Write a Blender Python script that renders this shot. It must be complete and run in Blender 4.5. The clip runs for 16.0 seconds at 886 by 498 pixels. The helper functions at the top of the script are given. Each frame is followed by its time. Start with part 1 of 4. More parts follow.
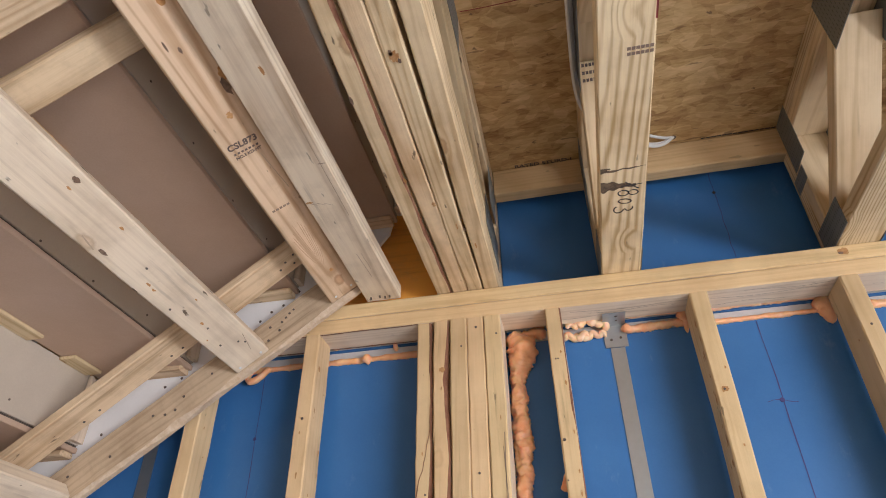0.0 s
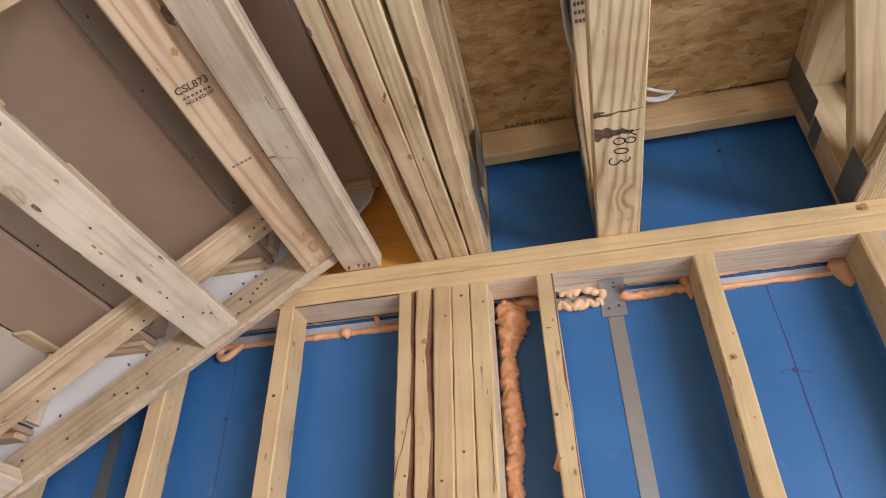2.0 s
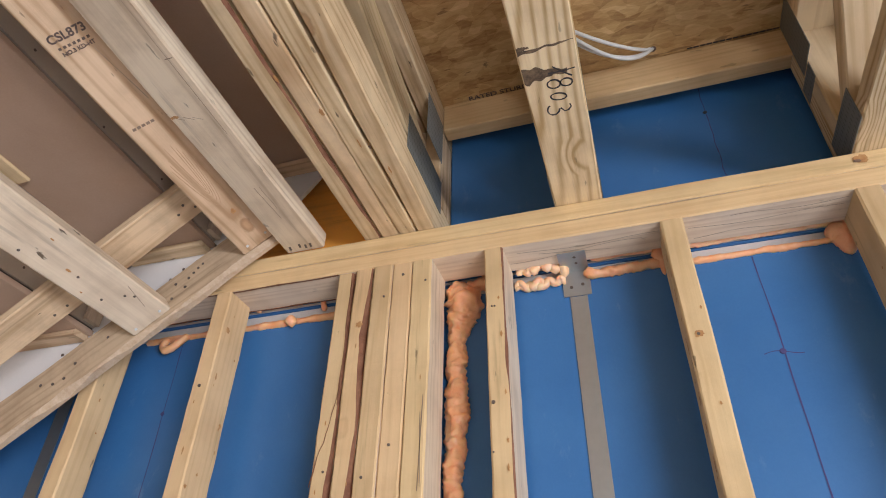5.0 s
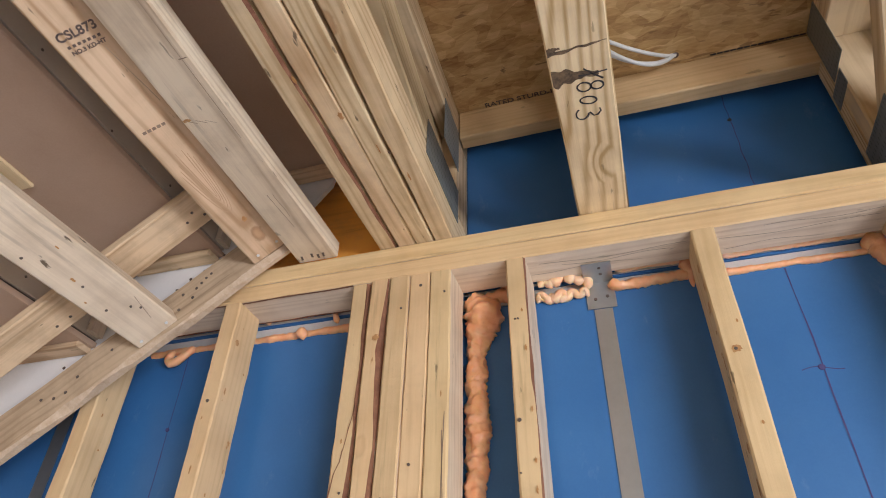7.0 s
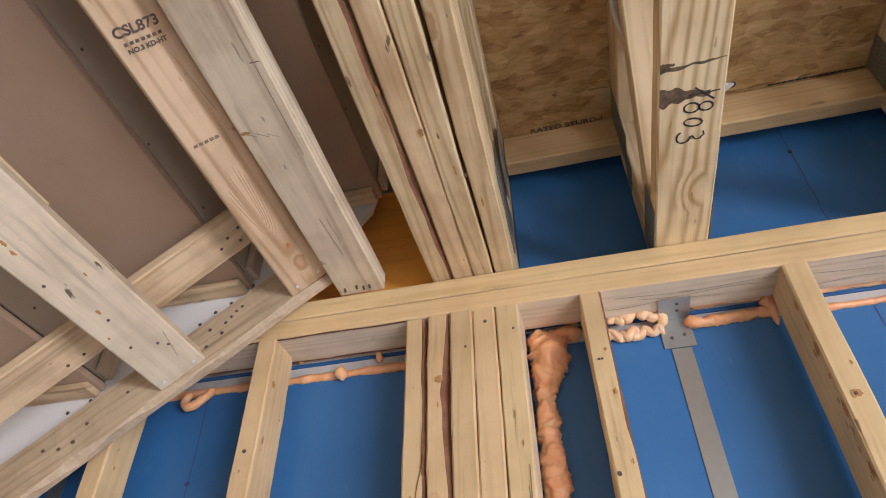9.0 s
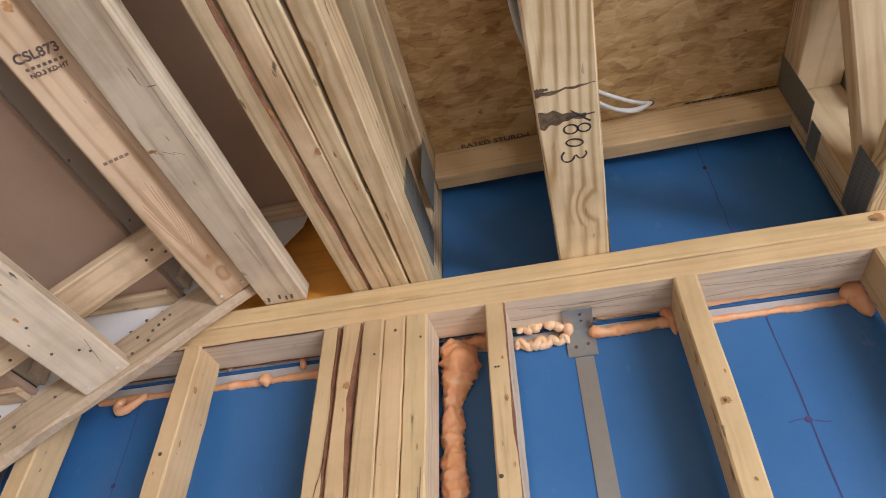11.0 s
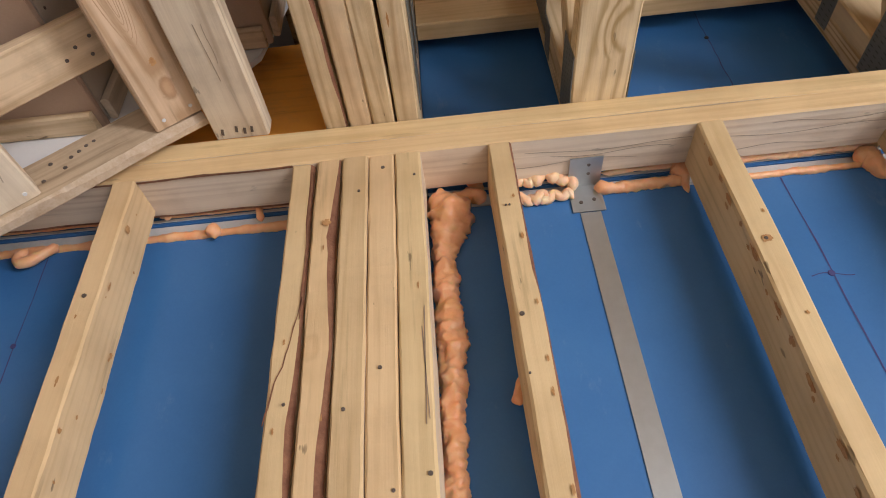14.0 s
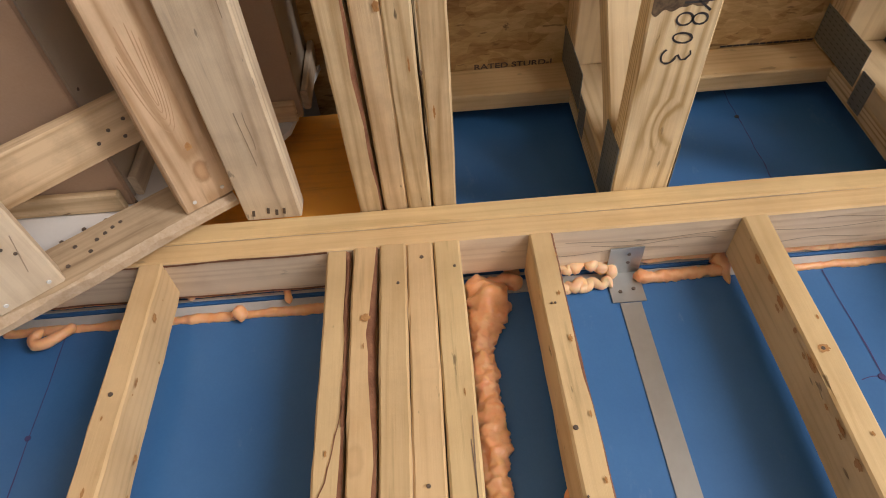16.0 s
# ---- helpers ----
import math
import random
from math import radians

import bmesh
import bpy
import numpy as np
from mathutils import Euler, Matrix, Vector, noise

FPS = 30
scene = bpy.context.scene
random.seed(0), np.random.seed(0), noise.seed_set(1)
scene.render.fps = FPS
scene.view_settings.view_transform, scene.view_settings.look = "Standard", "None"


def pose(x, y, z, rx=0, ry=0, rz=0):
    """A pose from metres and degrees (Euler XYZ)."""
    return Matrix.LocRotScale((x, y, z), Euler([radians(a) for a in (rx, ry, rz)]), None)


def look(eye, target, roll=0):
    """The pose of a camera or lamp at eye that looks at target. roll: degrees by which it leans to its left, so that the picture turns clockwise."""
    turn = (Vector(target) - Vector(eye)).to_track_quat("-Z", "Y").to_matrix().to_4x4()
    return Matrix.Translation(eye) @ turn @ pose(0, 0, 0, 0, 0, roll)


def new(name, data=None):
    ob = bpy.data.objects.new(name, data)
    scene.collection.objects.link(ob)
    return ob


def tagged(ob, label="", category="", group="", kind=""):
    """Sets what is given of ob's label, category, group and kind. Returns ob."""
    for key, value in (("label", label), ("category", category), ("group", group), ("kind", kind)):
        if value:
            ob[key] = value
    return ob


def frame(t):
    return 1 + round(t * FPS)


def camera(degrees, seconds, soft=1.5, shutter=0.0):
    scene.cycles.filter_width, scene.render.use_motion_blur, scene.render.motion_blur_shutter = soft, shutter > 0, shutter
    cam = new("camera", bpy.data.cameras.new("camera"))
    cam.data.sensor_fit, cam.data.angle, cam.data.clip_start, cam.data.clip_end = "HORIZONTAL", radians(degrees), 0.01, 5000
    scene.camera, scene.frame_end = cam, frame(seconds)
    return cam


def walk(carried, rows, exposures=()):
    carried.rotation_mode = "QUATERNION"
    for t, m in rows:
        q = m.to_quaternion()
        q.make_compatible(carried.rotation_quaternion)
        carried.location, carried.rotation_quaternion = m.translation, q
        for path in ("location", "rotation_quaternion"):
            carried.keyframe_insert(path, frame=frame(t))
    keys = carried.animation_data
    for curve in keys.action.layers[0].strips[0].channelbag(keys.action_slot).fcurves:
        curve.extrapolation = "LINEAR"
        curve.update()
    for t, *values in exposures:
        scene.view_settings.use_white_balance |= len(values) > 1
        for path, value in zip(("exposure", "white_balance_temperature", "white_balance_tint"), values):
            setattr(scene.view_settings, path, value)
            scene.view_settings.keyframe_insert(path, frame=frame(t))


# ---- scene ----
cam = camera(70.5, 16.0, soft=1.0)
METRES, EYE, TILT, LEAN, TURN = 1.45, 1.6, 0.0, 0.0, 12.1
EXPOSURE = -0.49
ROWS = [
    (0, -0.0006, -0.0034, 0.0003, 0.32, 35.17, 0.46),
    (0.5, 0.0018, 0.0182, 0.0047, 0.64, 35.03, 0.11),
    (1, 0.0176, 0.0473, 0.0114, 0.60, 34.57, 0.57),
    (1.5, 0.0185, 0.0766, 0.0129, 0.96, 34.26, 0.50),
    (2, 0.0302, 0.0856, 0.0126, 0.90, 34.23, 0.78),
    (2.5, 0.0328, 0.1170, 0.0153, 0.90, 34.11, 0.77),
    (3, 0.0940, 0.1531, 0.0231, 2.18, 34.55, 0.53),
    (3.2, 0.1185, 0.1770, 0.0147, 3.01, 35.40, 0.01),
    (3.7, 0.1569, 0.2016, 0.0138, 4.08, 35.95, -0.44),
    (4.2, 0.1743, 0.2086, 0.0126, 4.79, 36.16, -0.83),
    (4.8, 0.1779, 0.2056, 0.0122, 5.22, 36.15, -1.10),
    (5.3, 0.1751, 0.2003, 0.0136, 5.41, 36.07, -1.19),
    (5.5, 0.1649, 0.1959, 0.0145, 5.38, 35.97, -1.21),
    (6, 0.1692, 0.1938, 0.0180, 5.57, 35.94, -1.14),
    (6.5, 0.1686, 0.1954, 0.0287, 6.00, 36.19, -0.88),
    (7, 0.1477, 0.2289, 0.0278, 5.04, 37.25, -1.22),
    (7.5, 0.1119, 0.2401, 0.0394, 5.07, 38.21, -1.10),
    (8, 0.0720, 0.2563, 0.0515, 3.74, 39.21, -0.43),
    (8.2, 0.0551, 0.2596, 0.0581, 3.51, 39.55, -0.25),
    (8.7, 0.0295, 0.2696, 0.0642, 2.47, 40.09, 0.23),
    (9.2, 0.0083, 0.2804, 0.0668, 1.10, 40.60, 0.79),
    (9.8, 0.0044, 0.2871, 0.0657, 0.08, 41.03, 1.18),
    (10.3, 0.0306, 0.2848, 0.0608, 0.10, 41.35, 1.14),
    (10.5, 0.0622, 0.2790, 0.0560, 0.63, 41.53, 0.91),
    (11, 0.1244, 0.2509, 0.0477, 1.59, 41.11, 0.33),
    (11.5, 0.1420, 0.2392, 0.0379, 2.24, 40.79, -0.19),
    (12, 0.1348, 0.2647, 0.0322, 2.24, 40.38, -0.23),
    (12.5, 0.0787, 0.3193, 0.0338, 0.65, 40.55, 0.27),
    (13, 0.0468, 0.3573, 0.0382, -2.23, 39.98, 2.12),
    (13.5, 0.0438, 0.4060, 0.0182, -5.68, 38.67, 3.43),
    (14, 0.0239, 0.4241, 0.0103, -7.37, 37.37, 3.62),
    (14.5, 0.0111, 0.4359, 0.0019, -8.92, 36.12, 3.47),
    (15, -0.0039, 0.4499, 0.0080, -9.11, 35.43, 3.33),
    (15.5, -0.0266, 0.4624, 0.0308, -9.19, 35.53, 2.96),
    (16, -0.0285, 0.4045, 0.0798, -8.93, 39.51, 3.52),
]
walk(cam, [(t, pose(0, 0, EYE, TILT, LEAN, TURN) @ pose(METRES * x, METRES * y, METRES * z, 90 + pitch, roll, yaw)) for t, x, y, z, yaw, pitch, roll in ROWS],
     exposures=[(0.0, EXPOSURE, 5850, 10), (12.5, EXPOSURE, 5850, 10), (14.5, EXPOSURE - 0.05, 6200, 10), (15.3, EXPOSURE - 0.05, 6500, 10), (16.0, EXPOSURE - 0.05, 6650, 10)])

# ---- world and light ----
world = bpy.data.worlds.new("sky")
scene.world = world
world.use_nodes = True
wn = world.node_tree
sky = wn.nodes.new("ShaderNodeTexSky")
sky.sky_type, sky.sun_disc = "NISHITA", False
sky.sun_elevation, sky.sun_rotation = radians(35), radians(140)
wn.links.new(sky.outputs["Color"], wn.nodes["Background"].inputs["Color"])
wn.nodes["Background"].inputs["Strength"].default_value = 0.1


def window_light(name, eye, target, wide, high, watts, colour):
    lamp = bpy.data.lights.new(name, "AREA")
    lamp.shape, lamp.size, lamp.size_y, lamp.energy, lamp.color = "RECTANGLE", wide, high, watts, colour
    ob = new(name, lamp)
    ob.matrix_world = look(eye, target)
    return ob


window_light("daylight_east", (2.72, -1.68, 1.14), (1.5, -1.35, 0.16), 2.4, 1.4, 325, (1.0, 0.957, 0.94))
window_light("daylight_south", (0.6, -3.93, 1.25), (0.6, -2.2, 0.0), 2.6, 1.9, 16, (1.0, 0.96, 0.90))


# ---- materials ----
def material(name):
    m = bpy.data.materials.new(name)
    m.use_nodes = True
    nt = m.node_tree
    return m, nt, nt.nodes["Principled BSDF"]


def node(nt, kind, **values):
    n = nt.nodes.new(kind)
    for key, v in values.items():
        if key == "op":
            n.operation = v
        elif key == "blend":
            n.data_type, n.blend_type = "RGBA", v
        else:
            n.inputs[key.replace("_", " ")].default_value = v
    return n


def math_node(nt, op, a, b=None):
    n = nt.nodes.new("ShaderNodeMath")
    n.operation = op
    for i, v in enumerate((a, b)):
        if v is None:
            continue
        if isinstance(v, (int, float)):
            n.inputs[i].default_value = v
        else:
            nt.links.new(v, n.inputs[i])
    return n.outputs[0]


def ramp(nt, fac, stops):
    r = nt.nodes.new("ShaderNodeValToRGB")
    while len(r.color_ramp.elements) < len(stops):
        r.color_ramp.elements.new(0.5)
    for e, (p, c) in zip(r.color_ramp.elements, stops):
        e.position, e.color = p, (*c, 1)
    nt.links.new(fac, r.inputs[0])
    return r.outputs[0]


def mix(nt, fac, a, b, blend="MIX"):
    n = nt.nodes.new("ShaderNodeMix")
    n.data_type, n.blend_type = "RGBA", blend
    for sock, v in ((n.inputs[0], fac), (n.inputs[6], a), (n.inputs[7], b)):
        if isinstance(v, (int, float)):
            sock.default_value = v
        elif isinstance(v, tuple):
            sock.default_value = (*v, 1)
        else:
            nt.links.new(v, sock)
    return n.outputs[2]


def shifted(nt, scale=(1, 1, 1), spread=40.0):
    """Object coordinates, moved by the object's own random number."""
    tc = nt.nodes.new("ShaderNodeTexCoord")
    info = nt.nodes.new("ShaderNodeObjectInfo")
    add = nt.nodes.new("ShaderNodeVectorMath")
    mul = nt.nodes.new("ShaderNodeVectorMath")
    mul.operation = "MULTIPLY"
    mul.inputs[1].default_value = scale
    off = nt.nodes.new("ShaderNodeCombineXYZ")
    k = math_node(nt, "MULTIPLY", info.outputs["Random"], spread)
    for i in range(3):
        nt.links.new(k, off.inputs[i])
    nt.links.new(tc.outputs["Object"], mul.inputs[0])
    nt.links.new(mul.outputs[0], add.inputs[0])
    nt.links.new(off.outputs[0], add.inputs[1])
    return tc.outputs["Object"], add.outputs[0], info.outputs["Random"]


def noise_node(nt, vec, scale, detail=4.0, rough=0.55):
    n = nt.nodes.new("ShaderNodeTexNoise")
    n.inputs["Scale"].default_value, n.inputs["Detail"].default_value, n.inputs["Roughness"].default_value = scale, detail, rough
    nt.links.new(vec, n.inputs["Vector"])
    return n.outputs["Fac"]


def bump(nt, bsdf, height, strength, dist):
    b = nt.nodes.new("ShaderNodeBump")
    b.inputs["Strength"].default_value, b.inputs["Distance"].default_value = strength, dist
    nt.links.new(height, b.inputs["Height"])
    nt.links.new(b.outputs[0], bsdf.inputs["Normal"])


def lumber(name, light, dark, rings=90.0, contrast=0.6, knot=(0.27, 0.125, 0.045), nicks=0.6, soil_amount=0.35, streaks=0.9, knots=1.0, band=0.16, fine_grain=0.85):
    """Sawn softwood: growth rings about a pith that wanders beside the board, long along local y, with streaks, knots, nicks and soiling."""
    m, nt, b = material(name)
    obj, vec, rnd = shifted(nt, (1, 0.06, 1), 30.0)
    sep = nt.nodes.new("ShaderNodeSeparateXYZ")
    nt.links.new(obj, sep.inputs[0])
    # knots: few, of uneven size, that bend the grain round them
    kmap = nt.nodes.new("ShaderNodeVectorMath")
    kmap.operation = "MULTIPLY"
    kmap.inputs[1].default_value = (1.0, 0.55, 1.0)
    nt.links.new(obj, kmap.inputs[0])
    kadd = nt.nodes.new("ShaderNodeVectorMath")
    comb = nt.nodes.new("ShaderNodeCombineXYZ")
    for i in range(3):
        nt.links.new(math_node(nt, "MULTIPLY", rnd, 53.0 + 7 * i), comb.inputs[i])
    nt.links.new(kmap.outputs[0], kadd.inputs[0])
    nt.links.new(comb.outputs[0], kadd.inputs[1])
    kv = nt.nodes.new("ShaderNodeTexVoronoi")
    kv.inputs["Scale"].default_value = 7.0
    nt.links.new(kadd.outputs[0], kv.inputs["Vector"])
    ragged = noise_node(nt, obj, 70.0, 3.0, 0.6)
    kd = math_node(nt, "ADD", kv.outputs["Distance"], math_node(nt, "MULTIPLY", math_node(nt, "SUBTRACT", ragged, 0.5), 0.07))
    near = ramp(nt, kv.outputs["Distance"], [(0.04, (1, 1, 1)), (0.2, (0, 0, 0))])
    # rings
    warp = noise_node(nt, vec, 7.0, 2.0)
    warp2 = noise_node(nt, vec, 26.0, 2.0)
    tilt = math_node(nt, "MULTIPLY", sep.outputs[1], math_node(nt, "MULTIPLY", math_node(nt, "SUBTRACT", rnd, 0.4), 0.05))
    px = math_node(nt, "ADD", sep.outputs[0], math_node(nt, "MULTIPLY", math_node(nt, "SUBTRACT", rnd, 0.5), 0.10))
    pz = math_node(nt, "ADD", math_node(nt, "ADD", sep.outputs[2], tilt), math_node(nt, "ADD", 0.022, math_node(nt, "MULTIPLY", rnd, 0.05)))
    r = math_node(nt, "SQRT", math_node(nt, "ADD", math_node(nt, "MULTIPLY", px, px), math_node(nt, "MULTIPLY", pz, pz)))
    r = math_node(nt, "ADD", r, math_node(nt, "MULTIPLY", math_node(nt, "SUBTRACT", warp, 0.5), band))
    r = math_node(nt, "ADD", r, math_node(nt, "MULTIPLY", math_node(nt, "SUBTRACT", warp2, 0.5), 0.125 * band))
    r = math_node(nt, "ADD", r, math_node(nt, "MULTIPLY", near, 0.008))
    wave = math_node(nt, "MULTIPLY_ADD", math_node(nt, "SINE", math_node(nt, "MULTIPLY", r, 6.283 * rings)), 0.5)
    nt.nodes[-1].inputs[2].default_value = 0.5
    ring = math_node(nt, "POWER", wave, 2.5)
    fine = nt.nodes.new("ShaderNodeMapping")
    fine.inputs["Scale"].default_value = (1, 0.35, 1)
    nt.links.new(vec, fine.inputs[0])
    fibre = noise_node(nt, fine.outputs[0], 240.0, 4.0, 0.65)
    streak = noise_node(nt, vec, 55.0, 4.0, 0.6)
    broad = noise_node(nt, obj, 4.5, 3.0)
    f = math_node(nt, "MULTIPLY", ring, math_node(nt, "MULTIPLY", contrast, math_node(nt, "ADD", 0.35, broad)))
    f = math_node(nt, "ADD", f, math_node(nt, "MULTIPLY", math_node(nt, "SUBTRACT", fibre, 0.5), fine_grain))
    f = math_node(nt, "ADD", f, math_node(nt, "MULTIPLY", math_node(nt, "SUBTRACT", streak, 0.45), streaks))
    f = math_node(nt, "ADD", f, math_node(nt, "MULTIPLY", math_node(nt, "SUBTRACT", broad, 0.45), 1.1))
    f = math_node(nt, "ADD", f, math_node(nt, "MULTIPLY", near, 0.12))
    col = ramp(nt, f, [(0.0, light), (1.0, dark)])
    # dark resin streaks
    rs = ramp(nt, streak, [(0.62, (0, 0, 0)), (0.70, (1, 1, 1))])
    col = mix(nt, math_node(nt, "MULTIPLY", rs, 0.32), col, tuple(0.55 * c for c in dark))
    kf = ramp(nt, kd, [(0.06, (1, 1, 1)), (0.085, (0, 0, 0))])
    kr = ramp(nt, kd, [(0.03, (0.25, 0.25, 0.25)), (0.07, (1, 1, 1)), (0.10, (0, 0, 0))])
    col = mix(nt, math_node(nt, "MULTIPLY", kf, 0.4 * knots), col, tuple(1.9 * c for c in knot))
    col = mix(nt, math_node(nt, "MULTIPLY", kr, 0.5 * knots), col, knot)
    # soiling, and small dark nicks along the grain
    soil = noise_node(nt, obj, 9.0, 6.0, 0.7)
    sf = ramp(nt, soil, [(0.46, (0, 0, 0)), (0.76, (1, 1, 1))])
    col = mix(nt, math_node(nt, "MULTIPLY", sf, soil_amount), col, (0.33, 0.235, 0.145))
    nick_map = nt.nodes.new("ShaderNodeMapping")
    nick_map.inputs["Scale"].default_value = (1, 0.5, 1)
    nt.links.new(kadd.outputs[0], nick_map.inputs[0])
    specks = noise_node(nt, nick_map.outputs[0], 62.0, 3.0, 0.5)
    pf = ramp(nt, specks, [(0.70, (0, 0, 0)), (0.735, (1, 1, 1))])
    col = mix(nt, math_node(nt, "MULTIPLY", pf, nicks), col, (0.10, 0.06, 0.035))
    hsv = nt.nodes.new("ShaderNodeHueSaturation")
    nt.links.new(math_node(nt, "ADD", 0.88, math_node(nt, "MULTIPLY", rnd, 0.22)), hsv.inputs["Value"])
    nt.links.new(math_node(nt, "ADD", 0.497, math_node(nt, "MULTIPLY", math_node(nt, "FRACT", math_node(nt, "MULTIPLY", rnd, 7.3)), 0.008)), hsv.inputs["Hue"])
    nt.links.new(col, hsv.inputs["Color"])
    nt.links.new(hsv.outputs[0], b.inputs["Base Color"])
    b.inputs["Roughness"].default_value = 0.68
    b.inputs["Specular IOR Level"].default_value = 0.35
    h = math_node(nt, "ADD", fibre, math_node(nt, "MULTIPLY", ring, 0.4))
    h = math_node(nt, "SUBTRACT", h, math_node(nt, "MULTIPLY", pf, 2.0))
    bump(nt, b, math_node(nt, "ADD", h, math_node(nt, "MULTIPLY", soil, 1.5)), 0.3, 0.0014)
    return m


def sheet(name, colour, second, scale=6.0, rough=0.6, fine=180.0, relief=0.1):
    """A plain sheet or painted surface with soft stains and a fine tooth."""
    m, nt, b = material(name)
    obj, vec, rnd = shifted(nt, (1, 1, 1), 20.0)
    big = noise_node(nt, vec, scale, 5.0, 0.6)
    small = noise_node(nt, vec, fine, 3.0, 0.6)
    f = math_node(nt, "ADD", math_node(nt, "MULTIPLY", big, 0.75), math_node(nt, "MULTIPLY", small, 0.25))
    nt.links.new(ramp(nt, f, [(0.35, colour), (0.68, second)]), b.inputs["Base Color"])
    b.inputs["Roughness"].default_value = rough
    bump(nt, b, small, relief, 0.001)
    return m


STUD = lumber("stud_wood", (0.79, 0.57, 0.315), (0.57, 0.36, 0.16), 60, 0.25, soil_amount=0.2, streaks=0.45, knots=0.3, fine_grain=0.5)
PLATE = lumber("plate_wood", (0.78, 0.555, 0.295), (0.59, 0.37, 0.165), 55, 0.3, nicks=0.3, soil_amount=0.2)
# Lit copy of stud and plate wood: cool daylight put into its colour.
LITFACE = lumber("window_lit_wood", (0.80, 0.655, 0.49), (0.60, 0.45, 0.31), 60, 0.5, nicks=0.3, soil_amount=0.2)
TRUSS = lumber("truss_wood", (0.86, 0.69, 0.44), (0.50, 0.32, 0.14), 170, 0.85, knot=(0.44, 0.28, 0.125), nicks=0.4, soil_amount=0.25, streaks=1.0, knots=0.15, band=0.05)
PLY = lumber("girder_wood", (0.83, 0.645, 0.40), (0.55, 0.355, 0.175), 75, 0.6, nicks=0.8, streaks=1.3)
GREYWOOD = lumber("weathered_wood", (0.79, 0.655, 0.50), (0.54, 0.41, 0.29), 60, 0.3, knot=(0.36, 0.245, 0.155), nicks=0.9, soil_amount=0.3)
PINKWOOD = lumber("pink_wood", (0.74, 0.545, 0.36), (0.50, 0.315, 0.175), 55, 0.95)
# Nailer wood: darker base with its shade put in, soil over it.
SHADEWOOD = lumber("shaded_soiled_wood", (0.62, 0.475, 0.315), (0.34, 0.23, 0.135), 60, 0.4, nicks=0.8, soil_amount=0.6)
STRINGER = lumber("stringer_wood", (0.73, 0.555, 0.36), (0.42, 0.26, 0.13), 60, 0.55, nicks=0.8, soil_amount=0.6)
PALEGREY = lumber("pale_weathered_wood", (0.93, 0.78, 0.59), (0.61, 0.45, 0.305), 60, 0.6, nicks=0.5, soil_amount=0.35, streaks=1.05)
WEBWOOD = lumber("web_wood", (0.79, 0.625, 0.39), (0.58, 0.41, 0.21), 60, 0.6, nicks=0.3, soil_amount=0.2)
SPLIT = sheet("split_wood", (0.66, 0.52, 0.38), (0.5, 0.35, 0.22), 60.0, 0.8, 300.0, 0.6)
BARK = sheet("bark_edge", (0.17, 0.065, 0.034), (0.32, 0.15, 0.08), 40.0, 0.85, 260.0, 0.8)
RIM = lumber("rim_wood", (0.95, 0.40, 0.066), (0.62, 0.21, 0.030), 60, 0.2, nicks=1.0, streaks=0.6, fine_grain=0.5)
def foam_board(name, colour, second):
    """Extruded foam board: a satin skin with faint rolling streaks and pale scuffs."""
    m = sheet(name, colour, second, 7.0, 0.38, 260.0, 0.06)
    nt = m.node_tree
    b = nt.nodes["Principled BSDF"]
    base = b.inputs["Base Color"].links[0].from_socket
    obj, vec, rnd = shifted(nt, (1, 1, 0.45), 20.0)
    scuff = ramp(nt, noise_node(nt, vec, 13.0, 8.0, 0.75), [(0.60, (0, 0, 0)), (0.80, (1, 1, 1))])
    nt.links.new(mix(nt, math_node(nt, "MULTIPLY", scuff, 0.32), base, (0.36, 0.46, 0.60)), b.inputs["Base Color"])
    roll = noise_node(nt, vec, 5.0, 4.0)
    nt.links.new(math_node(nt, "ADD", 0.28, math_node(nt, "MULTIPLY", roll, 0.25)), b.inputs["Roughness"])
    return m


BLUE = foam_board("blue_foam_board", (0.043, 0.157, 0.40), (0.057, 0.187, 0.445))
BROWN = sheet("brown_fibreboard", (0.47, 0.33, 0.235), (0.56, 0.41, 0.305), 5.0, 0.62, 300.0, 0.05)
GREYBOARD = sheet("grey_riser_board", (0.49, 0.42, 0.335), (0.58, 0.50, 0.405), 5.0, 0.6, 300.0, 0.05)
WHITE = sheet("white_panel", (0.88, 0.87, 0.87), (0.82, 0.81, 0.80), 5.0, 0.5, 200.0, 0.04)
GAP = sheet("gap_backing", (0.66, 0.63, 0.61), (0.55, 0.52, 0.50), 20.0, 0.8, 300.0, 0.1)
def foam(name, colour, second):
    """Cured spray foam: a taut skin with craters and crinkles, slightly translucent."""
    m = sheet(name, colour, second, 34.0, 0.34, 110.0, 1.0)
    b = m.node_tree.nodes["Principled BSDF"]
    b.inputs["Subsurface Weight"].default_value = 0.35
    b.inputs["Subsurface Radius"].default_value = (0.012, 0.005, 0.002)
    b.inputs["Subsurface Scale"].default_value = 0.6
    return m


FOAM = foam("orange_spray_foam", (0.98, 0.555, 0.305), (0.93, 0.41, 0.185))
PALEFOAM = foam("pale_spray_foam", (0.98, 0.68, 0.44), (0.95, 0.53, 0.29))
CONCRETE = sheet("concrete", (0.48, 0.455, 0.43), (0.39, 0.37, 0.35), 2.0, 0.85, 60.0, 0.3)
# Board of the unseen room walls, darkened to cut bounced fill light.
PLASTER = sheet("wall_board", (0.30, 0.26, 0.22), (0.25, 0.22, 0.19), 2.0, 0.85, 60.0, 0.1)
CABLE = sheet("white_cable_sheath", (0.80, 0.80, 0.78), (0.72, 0.72, 0.70), 30.0, 0.4, 200.0, 0.05)
